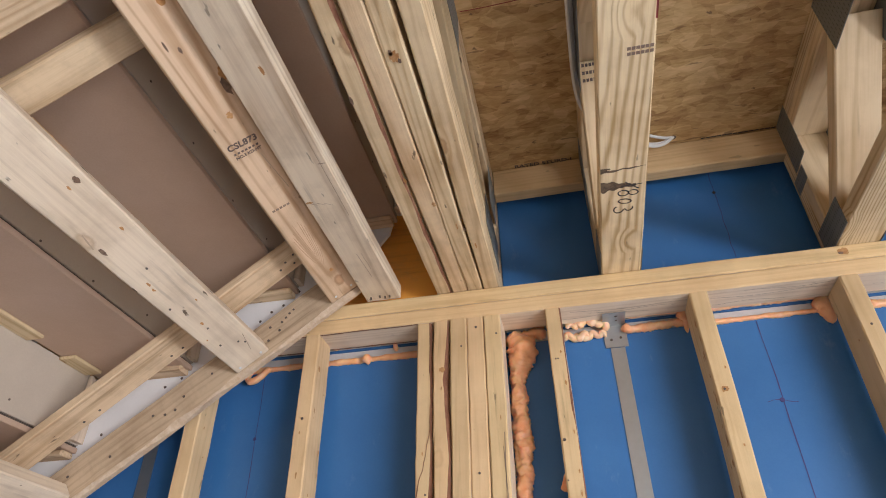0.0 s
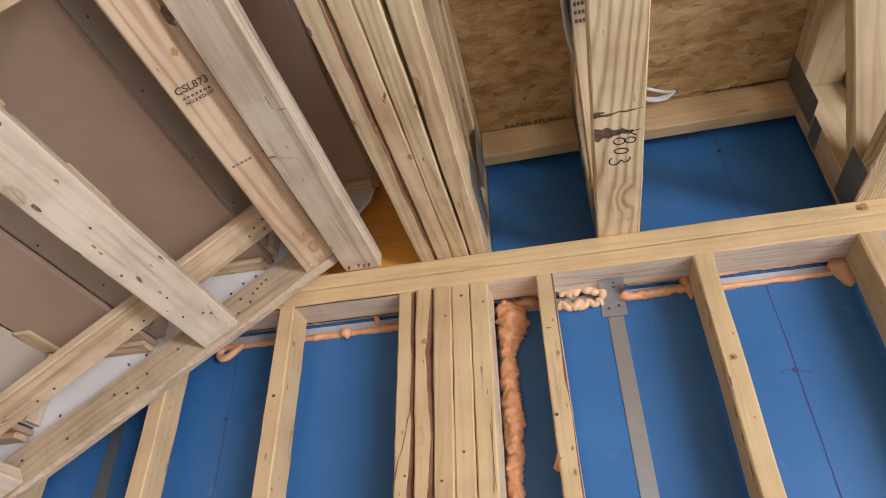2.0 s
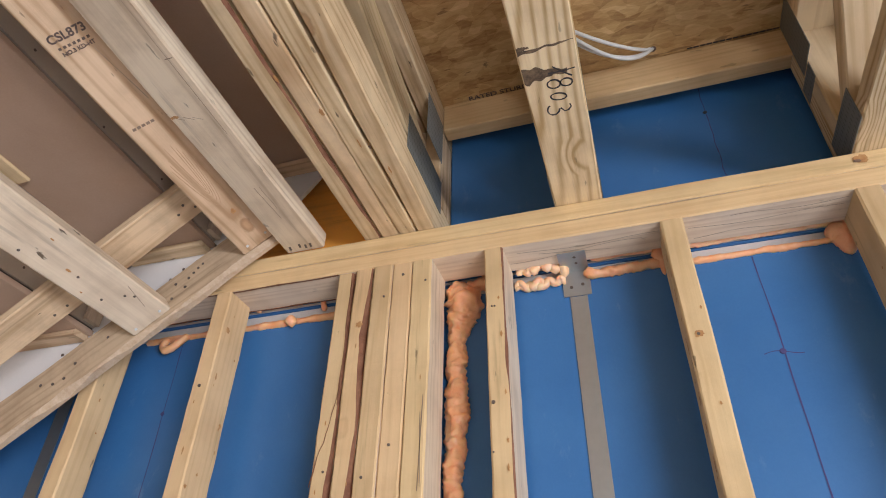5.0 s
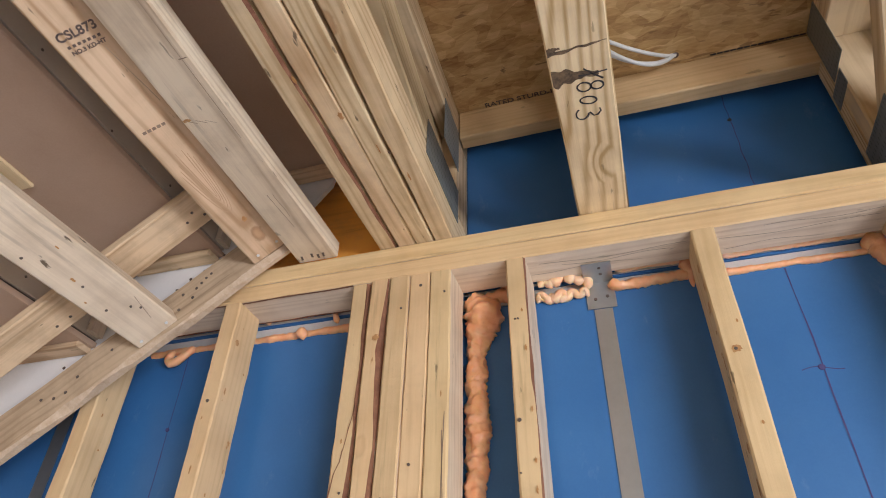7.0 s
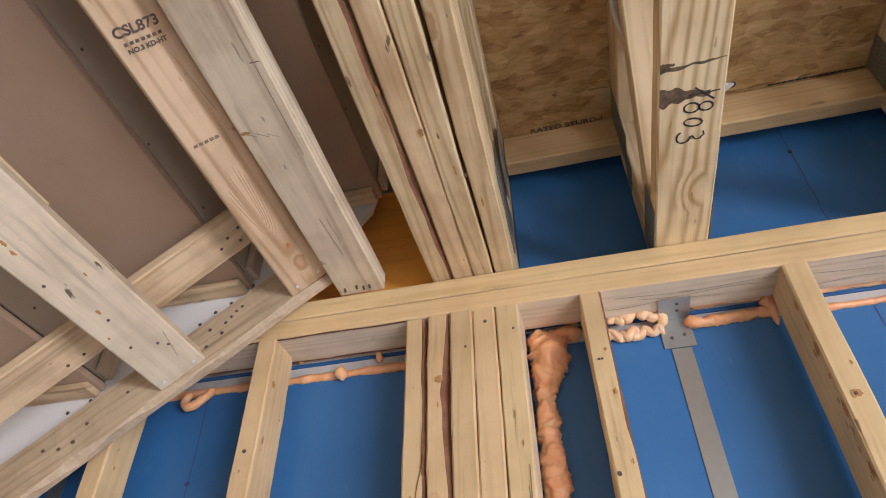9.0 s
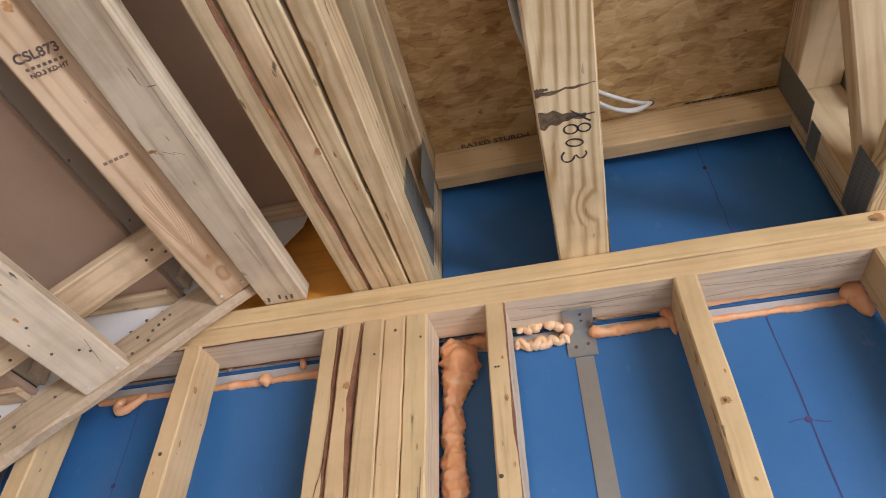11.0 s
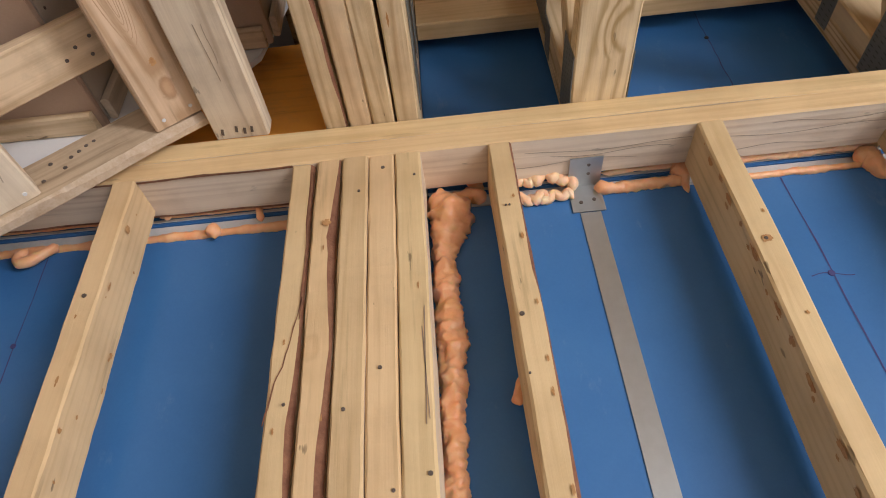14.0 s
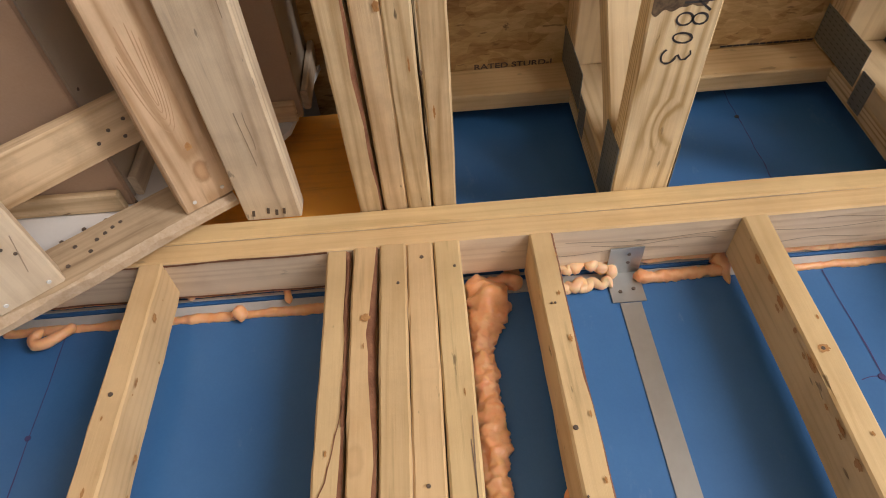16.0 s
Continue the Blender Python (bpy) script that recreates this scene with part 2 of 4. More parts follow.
INK = sheet("black_ink", (0.03, 0.028, 0.03), (0.06, 0.05, 0.05), 60.0, 0.7, 300.0, 0.05)
STAMPINK = sheet("stamp_ink", (0.07, 0.05, 0.045), (0.20, 0.14, 0.11), 120.0, 0.8, 300.0, 0.05)
FADED = sheet("faded_ink", (0.22, 0.15, 0.11), (0.34, 0.24, 0.17), 90.0, 0.8, 300.0, 0.05)
GRAINDARK = sheet("dark_grain", (0.42, 0.31, 0.22), (0.50, 0.38, 0.27), 90.0, 0.8, 300.0, 0.05)
RED = sheet("red_chalk", (0.30, 0.05, 0.04), (0.22, 0.04, 0.03), 50.0, 0.8, 300.0, 0.1)
CHALK = sheet("purple_marking_line", (0.09, 0.05, 0.16), (0.06, 0.08, 0.22), 60.0, 0.8, 300.0, 0.05)
NAILDARK = sheet("dark_nail", (0.10, 0.075, 0.06), (0.16, 0.12, 0.10), 60.0, 0.5, 300.0, 0.05)


def metal(name, colour, rough):
    m, nt, b = material(name)
    obj, vec, rnd = shifted(nt, (1, 1, 1), 20.0)
    n = noise_node(nt, vec, 60.0, 4.0, 0.6)
    nt.links.new(ramp(nt, n, [(0.3, tuple(c * 0.92 for c in colour)), (0.7, colour)]), b.inputs["Base Color"])
    nt.links.new(math_node(nt, "ADD", rough - 0.05, math_node(nt, "MULTIPLY", n, 0.1)), b.inputs["Roughness"])
    b.inputs["Metallic"].default_value = 0.85
    return m


STEEL = metal("galvanised_steel", (0.52, 0.53, 0.53), 0.42)
PLATESTEEL = metal("dull_truss_plate_steel", (0.25, 0.26, 0.245), 0.55)
PLATESTEEL.node_tree.nodes["Principled BSDF"].inputs["Metallic"].default_value = 0.35
SLOT = metal("punched_slot", (0.16, 0.165, 0.16), 0.6)
NAILBRIGHT = sheet("bright_nail", (0.82, 0.82, 0.82), (0.74, 0.74, 0.74), 60.0, 0.25, 300.0, 0.05)


def osb():
    m, nt, b = material("strand_board")
    obj, vec, rnd = shifted(nt, (1, 1, 1), 0.0)
    warp = nt.nodes.new("ShaderNodeTexNoise")
    warp.inputs["Scale"].default_value = 9.0
    nt.links.new(obj, warp.inputs["Vector"])
    wv = nt.nodes.new("ShaderNodeVectorMath")
    wv.operation = "MULTIPLY"
    wv.inputs[1].default_value = (0.05, 0.05, 0)
    nt.links.new(warp.outputs["Color"], wv.inputs[0])
    cols = []
    for k, (ang, sc, st) in enumerate(((0.22, 15.0, 2.6), (-0.75, 20.0, 2.4), (1.15, 26.0, 2.0))):
        mp = nt.nodes.new("ShaderNodeMapping")
        mp.inputs["Rotation"].default_value = (0, 0, ang)
        mp.inputs["Scale"].default_value = (1, st, 1)
        ad = nt.nodes.new("ShaderNodeVectorMath")
        nt.links.new(obj, ad.inputs[0])
        nt.links.new(wv.outputs[0], ad.inputs[1])
        nt.links.new(ad.outputs[0], mp.inputs[0])
        vo = nt.nodes.new("ShaderNodeTexVoronoi")
        vo.inputs["Scale"].default_value = sc
        nt.links.new(mp.outputs[0], vo.inputs["Vector"])
        cols.append(vo.outputs["Color"])
    sep = nt.nodes.new("ShaderNodeSeparateColor")
    nt.links.new(cols[0], sep.inputs[0])
    sep2 = nt.nodes.new("ShaderNodeSeparateColor")
    nt.links.new(cols[1], sep2.inputs[0])
    sep3 = nt.nodes.new("ShaderNodeSeparateColor")
    nt.links.new(cols[2], sep3.inputs[0])
    f = math_node(nt, "ADD", math_node(nt, "MULTIPLY", sep.outputs[0], 0.26), math_node(nt, "ADD", math_node(nt, "MULTIPLY", sep2.outputs[1], 0.2), math_node(nt, "MULTIPLY", sep3.outputs[2], 0.2)))
    fm = nt.nodes.new("ShaderNodeMapping")
    fm.inputs["Scale"].default_value = (1, 4.0, 1)
    fm.inputs["Rotation"].default_value = (0, 0, 0.25)
    nt.links.new(vec, fm.inputs[0])
    fine = noise_node(nt, fm.outputs[0], 42.0, 5.0, 0.65)
    broad = noise_node(nt, vec, 5.0, 4.0)
    f = math_node(nt, "ADD", f, math_node(nt, "MULTIPLY", math_node(nt, "SUBTRACT", fine, 0.35), 0.5))
    f = math_node(nt, "ADD", f, math_node(nt, "MULTIPLY", math_node(nt, "SUBTRACT", broad, 0.5), 0.5))
    col = ramp(nt, f, [(0.04, (0.28, 0.14, 0.045)), (0.36, (0.53, 0.335, 0.135)), (0.74, (0.77, 0.56, 0.285))])
    chips = noise_node(nt, fm.outputs[0], 19.0, 3.0, 0.5)
    sf = ramp(nt, chips, [(0.65, (0, 0, 0)), (0.70, (1, 1, 1))])
    col = mix(nt, math_node(nt, "MULTIPLY", sf, 0.65), col, (0.19, 0.095, 0.035))
    chips2 = noise_node(nt, obj, 34.0, 3.0, 0.55)
    sf2 = ramp(nt, chips2, [(0.72, (0, 0, 0)), (0.76, (1, 1, 1))])
    col = mix(nt, math_node(nt, "MULTIPLY", sf2, 0.7), col, (0.10, 0.05, 0.025))
    nt.links.new(col, b.inputs["Base Color"])
    b.inputs["Roughness"].default_value = 0.65
    bump(nt, b, f, 0.25, 0.001)
    return m


OSB = osb()


# ---- builders ----
def link_mesh(name, bm, mats, parent=None, m=None, label="", smooth=False):
    me = bpy.data.meshes.new(name)
    bm.normal_update()
    bm.to_mesh(me)
    bm.free()
    for x in mats if isinstance(mats, (list, tuple)) else [mats]:
        me.materials.append(x)
    if smooth:
        for p in me.polygons:
            p.use_smooth = True
    ob = new(name, me)
    if parent:
        ob.parent = parent
    if m is not None:
        ob.matrix_local = m
    if label:
        ob["label"] = label
    return ob


def part(name, bm, mat, parent, label="", m=None, smooth=False):
    return link_mesh(name, bm, mat, parent, m, label, smooth)


def empty(name, m=None):
    ob = new(name)
    if m is not None:
        ob.matrix_world = m
    return ob


def board_mesh(a, b, length, rough=0.0012, bev=0.003, step=0.06, seed=0, wane=0.0, edge=-1, cut=(0.0, 0.0), faces=None):
    """A sawn board along local y: a wide (x), b thick (z), eased edges, slightly uneven. wane: a torn +x, -z edge. cut: slant of the two ends."""
    bm = bmesh.new()
    n = max(2, int(length / step))
    ha, hb = a / 2, b / 2
    loops = []
    for i in range(n + 1):
        y0 = -length / 2 + length * i / n
        w = wane * (0.75 + 0.9 * noise.noise((y0 * 9, seed * 3.1, 0)) + 0.35 * noise.noise((y0 * 41, seed, 5))) if wane else bev
        w = max(w, bev)
        prof = [(-ha + bev, -hb), (ha - w, -hb), (ha - (0.25 * w if wane else 0), -hb + (w * 0.8 if wane else bev)), (ha, hb - bev), (ha - bev, hb), (-ha + bev, hb), (-ha, hb - bev), (-ha, -hb + bev)]
        ring = []
        for k, (x, z) in enumerate(prof):
            z = -edge * z
            d = rough * noise.noise((x * 6 + seed * 1.7, y0 * 5, z * 6 + seed))
            d2 = rough * 0.6 * noise.noise((y0 * 23, seed * 2.3, k))
            y = y0 + (cut[0] * z / hb if i == 0 else cut[1] * z / hb if i == n else 0)
            ring.append(bm.verts.new((x + d + d2, y, z + d - d2)))
        loops.append(ring)
    for i in range(n):
        for k in range(8):
            f = bm.faces.new((loops[i][k], loops[i][(k + 1) % 8], loops[i + 1][(k + 1) % 8], loops[i + 1][k]))
            if wane and k == 1:
                f.material_index = 1
            if faces and k in faces:
                f.material_index = faces[k]
    bm.faces.new(list(reversed(loops[0])))
    bm.faces.new(loops[-1])
    bmesh.ops.recalc_face_normals(bm, faces=bm.faces[:])
    return bm


SEED = [0]


def board(name, a, b, length, m, mat, parent=None, label="", **kw):
    SEED[0] += 1
    return link_mesh(name, board_mesh(a, b, length, seed=SEED[0], **kw), mat, parent, m, label)


UP = Matrix.Rotation(radians(90), 4, "X")


def along_x(x0, x1, y, z):
    return pose((x0 + x1) / 2, y, z, 0, 0, -90), x1 - x0


def box_mesh(x0, x1, y0, y1, z0, z1, bev=0.0):
    bm = bmesh.new()
    bmesh.ops.create_cube(bm, size=1)
    bmesh.ops.transform(bm, matrix=Matrix.Translation(((x0 + x1) / 2, (y0 + y1) / 2, (z0 + z1) / 2)) @ Matrix.Diagonal((x1 - x0, y1 - y0, z1 - z0, 1)), verts=bm.verts)
    if bev:
        bmesh.ops.bevel(bm, geom=bm.edges[:], offset=bev, segments=2, affect="EDGES")
    return bm


def structure(name, bm, mat, label=""):
    return tagged(link_mesh(name, bm, mat), label, kind="structure")


def disc(r, depth, seg=10):
    bm = bmesh.new()
    bmesh.ops.create_cone(bm, cap_ends=True, segments=seg, radius1=r, radius2=r * 0.85, depth=depth)
    return bm


def nail(parent, x, y, z, axis, r=0.0035, mat=None, name="nail"):
    """A nail head on a face of its parent; axis: the way that the face looks, in the parent's frame."""
    q = Vector(axis).to_track_quat("Z", "Y").to_matrix().to_4x4()
    return part(name, disc(r, 0.0016), mat or NAILDARK, parent, "", Matrix.Translation((x, y, z)) @ q)


# ---- the room ----
FACE, TOP, FLOOR_ABOVE = 1.28, 2.395, 2.802      # front of the studs, top of the plates, underside of the subfloor
structure("floor", box_mesh(-4.7, 3.6, -4.1, 1.6, -0.12, 0.0), CONCRETE, "bare grey concrete floor slab")
structure("wall_west", box_mesh(-4.7, -4.58, -4.1, 1.6, 0, 4.2), PLASTER, "plain board wall out of view, darkened to cut bounce")


def wall_with_opening(name, m, length, height, o0, o1, z0, z1):
    """A wall along local x with one opening, 12 cm thick."""
    bm = bmesh.new()
    for x0, x1, b0, b1 in ((0, o0, 0, height), (o1, length, 0, height), (o0, o1, 0, z0), (o0, o1, z1, height)):
        piece = box_mesh(x0, x1, 0, 0.12, b0, b1)
        me = bpy.data.meshes.new("tmp")
        piece.to_mesh(me)
        piece.free()
        bm.from_mesh(me)
        bpy.data.meshes.remove(me)
    bmesh.ops.transform(bm, matrix=m, verts=bm.verts)
    return structure(name, bm, PLASTER, "plain darkened board wall with a wide window opening")


wall_with_opening("wall_south", pose(-4.58, -4.1, 0), 8.06, FLOOR_ABOVE, 3.88, 6.48, 0.3, 2.2)
wall_with_opening("wall_east", pose(3.0, -3.98, 0, 0, 0, 90), 5.36, TOP - 0.002, 1.13, 3.63, 0.1, 2.15)
# Added board, out of view: keeps light from the right off the upper bay.
structure("wall_bulkhead", box_mesh(1.24, 1.30, -3.9, 1.39, TOP + 0.004, FLOOR_ABOVE - 0.002), PLASTER, "plain unseen board added between two trusses to stop side light")
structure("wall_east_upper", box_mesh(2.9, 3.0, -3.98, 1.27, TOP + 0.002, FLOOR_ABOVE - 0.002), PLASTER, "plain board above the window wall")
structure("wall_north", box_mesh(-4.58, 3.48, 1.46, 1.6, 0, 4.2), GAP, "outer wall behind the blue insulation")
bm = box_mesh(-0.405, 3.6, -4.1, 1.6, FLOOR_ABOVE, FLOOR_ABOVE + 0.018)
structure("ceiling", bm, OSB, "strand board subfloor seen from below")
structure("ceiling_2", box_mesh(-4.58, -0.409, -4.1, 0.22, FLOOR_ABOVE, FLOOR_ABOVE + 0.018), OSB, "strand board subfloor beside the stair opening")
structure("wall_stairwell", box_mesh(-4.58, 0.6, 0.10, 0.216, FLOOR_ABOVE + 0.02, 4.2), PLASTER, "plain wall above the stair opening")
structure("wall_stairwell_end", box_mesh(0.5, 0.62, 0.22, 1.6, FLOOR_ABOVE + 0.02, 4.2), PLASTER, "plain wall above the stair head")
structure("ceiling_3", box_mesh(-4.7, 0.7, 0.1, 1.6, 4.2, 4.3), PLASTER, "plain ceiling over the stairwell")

# ---- blue insulation ----
def board_sheet(name, x0, x1, y0, y1, z0, z1, label):
    return tagged(link_mesh(name, box_mesh(x0, x1, y0, y1, z0, z1, 0.002), BLUE), label, "insulation board", kind="structure")


lower = board_sheet("insulation_lower", -4.5, 3.4, 1.395, 1.445, 0.0, 2.296, "sky blue rigid foam insulation board behind the studs")
upper = board_sheet("insulation_upper", -0.14, 3.4, 1.3935, 1.45, 2.3225, FLOOR_ABOVE - 0.002, "sky blue rigid foam insulation board between the trusses")
board_sheet("insulation_upper_end", -4.5, -0.146, 1.3935, 1.45, 2.3225, 2.40, "sky blue foam strip behind the top plate")

structure("gap_strip", box_mesh(-4.5, 3.4, 1.3965, 1.44, 2.2975, 2.3215, 0.001), GAP, "pale edge of the sheathing between two insulation boards")
structure("gap_strip_2", box_mesh(-4.5, 3.4, 1.3915, 1.3930, 2.3275, 2.3325), GAP, "pale paper edge taped over the upper insulation board")

# ---- stud wall ----
GROUP = "wall studs"


def stud(x0, x1, label, mat=STUD, y0=FACE, depth=0.089, top=TOP - 0.0765, rough=0.002, lean=0.0, **kw):
    """lean: degrees off plumb, its head staying in place."""
    m = Matrix.Translation(((x0 + x1) / 2 + math.tan(radians(lean)) * (top - 0.038) / 2, y0 + depth / 2, (top + 0.038) / 2)) @ Matrix.Rotation(radians(lean), 4, "Y").inverted() @ UP
    ob = board("wall_stud", x1 - x0, depth, top - 0.038, m, mat, rough=rough, **kw)
    return tagged(ob, label, "stud", GROUP)


S = {}
S["s-1"] = stud(-1.225, -1.187, "pale wooden wall stud under the stair")
S["s0"] = stud(-0.905, -0.867, "pale wooden wall stud below the sloping stair framing", depth=0.068)
S["s1"] = stud(-0.624, -0.587, "knotty yellow wooden wall stud with a ragged edge", depth=0.076, rough=0.002, step=0.025)
# Right-hand faces of post and s6 take the lit copy of the wood.
for k, x in enumerate((-0.341, -0.301, -0.262, -0.222, -0.182)):
    S["p%d" % k] = stud(x + 0.0005, x + (0.0375, 0.0375, 0.0396, 0.0396, 0.0405)[k], "yellow wooden stud in a tight five-stud post under the girder",
                        [STUD, BARK, LITFACE], y0=FACE + (0.004, 0.0, -0.002, 0.001, 0.0)[k], wane=(0.008, 0.012, 0, 0, 0)[k], edge=1, step=0.03, faces={2: 2})
S["s6"] = stud(-0.038, -0.001, "yellow wooden wall stud with bark along one edge", [STUD, BARK, LITFACE], wane=0.006, edge=1, step=0.03, faces={2: 2}, lean=0.6, depth=0.096)
S["s7"] = stud(0.283, 0.321, "knotty yellow wooden wall stud beside the steel strap")
S["s8"] = stud(0.590, 0.628, "yellow wooden wall stud with orange foam at its head")
for x in (0.94, 1.28, 1.69, 2.1, 2.5, -1.55, -1.95, -2.35):
    stud(x, x + 0.038, "yellow wooden wall stud")

# Plate undersides take the lit copy of the wood.
for k, (z, lab) in enumerate(((TOP - 0.0575, "lower yellow wooden top plate on the studs"), (TOP - 0.019, "upper yellow wooden top plate carrying the floor trusses"))):
    m, ln = along_x(-4.5, 3.4, FACE + 0.0445, z)
    tagged(board("top_plate", 0.089, 0.0370, ln, m, [PLATE, LITFACE], rough=0.0010, faces={0: 1}), lab, "wall plate", "wall plates")
m, ln = along_x(-4.5, 3.4, FACE + 0.0445, 0.019)
tagged(board("bottom_plate", 0.089, 0.038, ln, m, PLATE), "yellow wooden sole plate on the concrete", "wall plate")

# ---- floor trusses ----
def nail_plate(parent, x, y0, y1, z0, z1, side=-1, turn=0.0):
    bm = box_mesh(-0.0006, 0.0006, -(y1 - y0) / 2, (y1 - y0) / 2, -(z1 - z0) / 2, (z1 - z0) / 2)
    ny, nz = int((y1 - y0) / 0.009), int((z1 - z0) / 0.016)
    for i in range(ny):
        for j in range(nz):
            y, z = -(y1 - y0) / 2 + (i + 0.5) * (y1 - y0) / ny, -(z1 - z0) / 2 + (j + 0.5) * (z1 - z0) / nz
            vs = [bm.verts.new((side * 0.0010, y + dy, z + dz)) for dy, dz in ((-0.0009, -0.0042), (0.0009, -0.0042), (0.0009, 0.0042), (-0.0009, 0.0042))]
            bm.faces.new(vs).material_index = 1
    return part("nail_plate", bm, [PLATESTEEL, SLOT], parent, "grey punched steel connector plate", pose(x, (y0 + y1) / 2, (z0 + z1) / 2, turn))


def web(parent, x, y0, z0, y1, z1, w=0.089, t=0.038, name="web"):
    d = Vector((0, y1 - y0, z1 - z0))
    ang = math.degrees(math.atan2(d.z, d.y))
    return board(name, w, t, d.length, pose(x, (y0 + y1) / 2, (z0 + z1) / 2, ang), WEBWOOD, parent)


def floor_truss(x, label):
    """Open-web truss of flat 2x4s, long in y, bearing on the plate."""
    th = tagged(empty("floor_truss", Matrix.Translation((x, 0, TOP))), label, "floor truss", "floor trusses")
    h = FLOOR_ABOVE - TOP - 0.002
    y1, low = 1.3545, 0.317                   # end of the truss, seat of the ribbon board
    board("bottom_chord", 0.089, 0.038, y1 + 3.9, pose(0, (y1 - 3.9) / 2, 0.0195), TRUSS, th)
    board("top_chord", 0.089, 0.0378, 1.3165 + 3.9, pose(0, (1.3165 - 3.9) / 2, h - 0.019), TRUSS, th)
    board("top_chord", 0.089, 0.0378, 1.2765 + 3.9, pose(0, (1.2765 - 3.9) / 2, h - 0.0572), WEBWOOD, th)
    board("end_post", 0.089, 0.0378, low - 0.041, pose(0, 1.3355, 0.0395 + (low - 0.041) / 2, 90), TRUSS, th)
    board("end_post", 0.089, 0.0378, h - 0.080, pose(0, 1.2972, 0.0395 + (h - 0.080) / 2, 90), WEBWOOD, th)
    web(th, 0, 1.253, 0.050, 0.918, h - 0.088)
    y = 0.80
    while y > -3.4:
        web(th, 0, y, h - 0.085, y - 0.36, 0.045)
        web(th, 0, y - 0.44, 0.045, y - 0.80, h - 0.085)
        y -= 0.9
    for side in (-1, 1):
        nail_plate(th, side * 0.0455, 1.198, 1.334, 0.001, 0.073, side)
        nail_plate(th, side * 0.0455, 1.272, 1.342, 0.193, 0.234, side)
        nail_plate(th, side * 0.0455, 1.236, 1.312, 0.241, h - 0.003, side)
        nail_plate(th, side * 0.0455, 0.70, 0.951, 0.257, h - 0.003, side)
        nail_plate(th, side * 0.0455, 0.30, 0.50, 0.003, 0.07, side)
    return th


T1 = floor_truss(0.1485, "pale wooden open-web floor truss with a handwritten number")
T2 = floor_truss(0.6565, "pale wooden open-web floor truss with steel connector plates")
for x in (1.14, 1.63, 2.12, 2.61):
    floor_truss(x, "pale wooden open-web floor truss")


def ribbon(x0, x1):
    m, ln = along_x(x0, x1, 1.3378, FLOOR_ABOVE - 0.0456)
    return tagged(board("ribbon_board", 0.038, 0.088, ln, m, PLATE, rough=0.001), "yellow wooden ribbon board let into the truss ends", "ribbon board", "ribbon boards")


ribbon(-0.137, 2.85)


def girder_ply(x, right, label, bark=False, yaw=0.0):
    """One ply of the girder: a truss of 2x4s on edge."""
    th = tagged(empty("girder_truss", Matrix.Translation((x, 0, TOP))), label, "girder truss", "girder plies")
    th.matrix_world = Matrix.Translation((x, 1.39, TOP)) @ pose(0, 0, 0, 0, 0, yaw) @ Matrix.Translation((0, -1.39, 0))
    h = FLOOR_ABOVE - TOP - 0.004
    w = 0.0362
    board("bottom_chord", w, 0.089, 5.28, pose(0, 1.396 - 2.64, 0.0455), [PLY, BARK], th, rough=0.002, wane=0.0 if right or not bark else 0.007, step=0.04)
    board("top_chord", w, 0.089, 5.28, pose(0, 1.396 - 2.64, h - 0.0445), PLY, th)
    board("end_post", w, 0.089, h - 0.182, pose(0, 1.351, h / 2, 90), PLY, th)
    y = 1.21
    while y > -3.4:
        web(th, 0, y, 0.125, y - 0.72, h - 0.115, w - 0.001, 0.089)
        web(th, 0, y - 0.82, h - 0.115, y - 1.54, 0.125, w - 0.001, 0.089)
        y -= 1.64
    if right:
        nail_plate(th, 0.0192, 1.108, 1.316, 0.062, 0.150, 1)
        nail_plate(th, 0.0192, 1.210, 1.316, 0.208, 0.330, 1)
        nail_plate(th, 0.0192, 0.55, 0.80, h - 0.13, h - 0.02, 1)
    return th


def splinter(parent, x, z0, z1, length, flare):
    """A torn sliver standing off the side of a board's end."""
    bm = bmesh.new()
    rows = []
    for i in range(6):
        t = i / 5
        off, h = flare * t * t, (z1 - z0) * (1 - 0.8 * t) / 2
        zc = (z0 + z1) / 2 + 0.002 * noise.noise((t * 4, x * 50, 1))
        rows.append([bm.verts.new((x - off - d, 1.394 - length * (1 - t), zc + e * h)) for d, e in ((0, -1), (0.0012, -1), (0.0012, 1), (0, 1))])
    for p, q in zip(rows, rows[1:]):
        for k in range(4):
            bm.faces.new((p[k], p[(k + 1) % 4], q[(k + 1) % 4], q[k]))
    bm.faces.new(rows[0][::-1]), bm.faces.new(rows[-1])
    bmesh.ops.recalc_face_normals(bm, faces=bm.faces[:])
    return part("splinter", bm, WEBWOOD, parent)


for k, x in enumerate((-0.274, -0.2345, -0.197, -0.1585)):
    ply = girder_ply(x, k == 3, "reddish pine girder ply, one of four tight together", k == 0, (-0.12, 0.0, 0.0, 0.42)[k])
    if k == 0:
        splinter(ply, -0.0184, 0.004, 0.016, 0.10, 0.016)
        splinter(ply, -0.0184, 0.020, 0.027, 0.06, 0.007)

# blocking behind the stair head
m, ln = along_x(-0.92, -0.296, 1.335, TOP + 0.151)
tagged(board("rim_board", 0.030, 0.30, ln, m, RIM), "warm orange-brown wooden rim board above the top plate", "rim board")

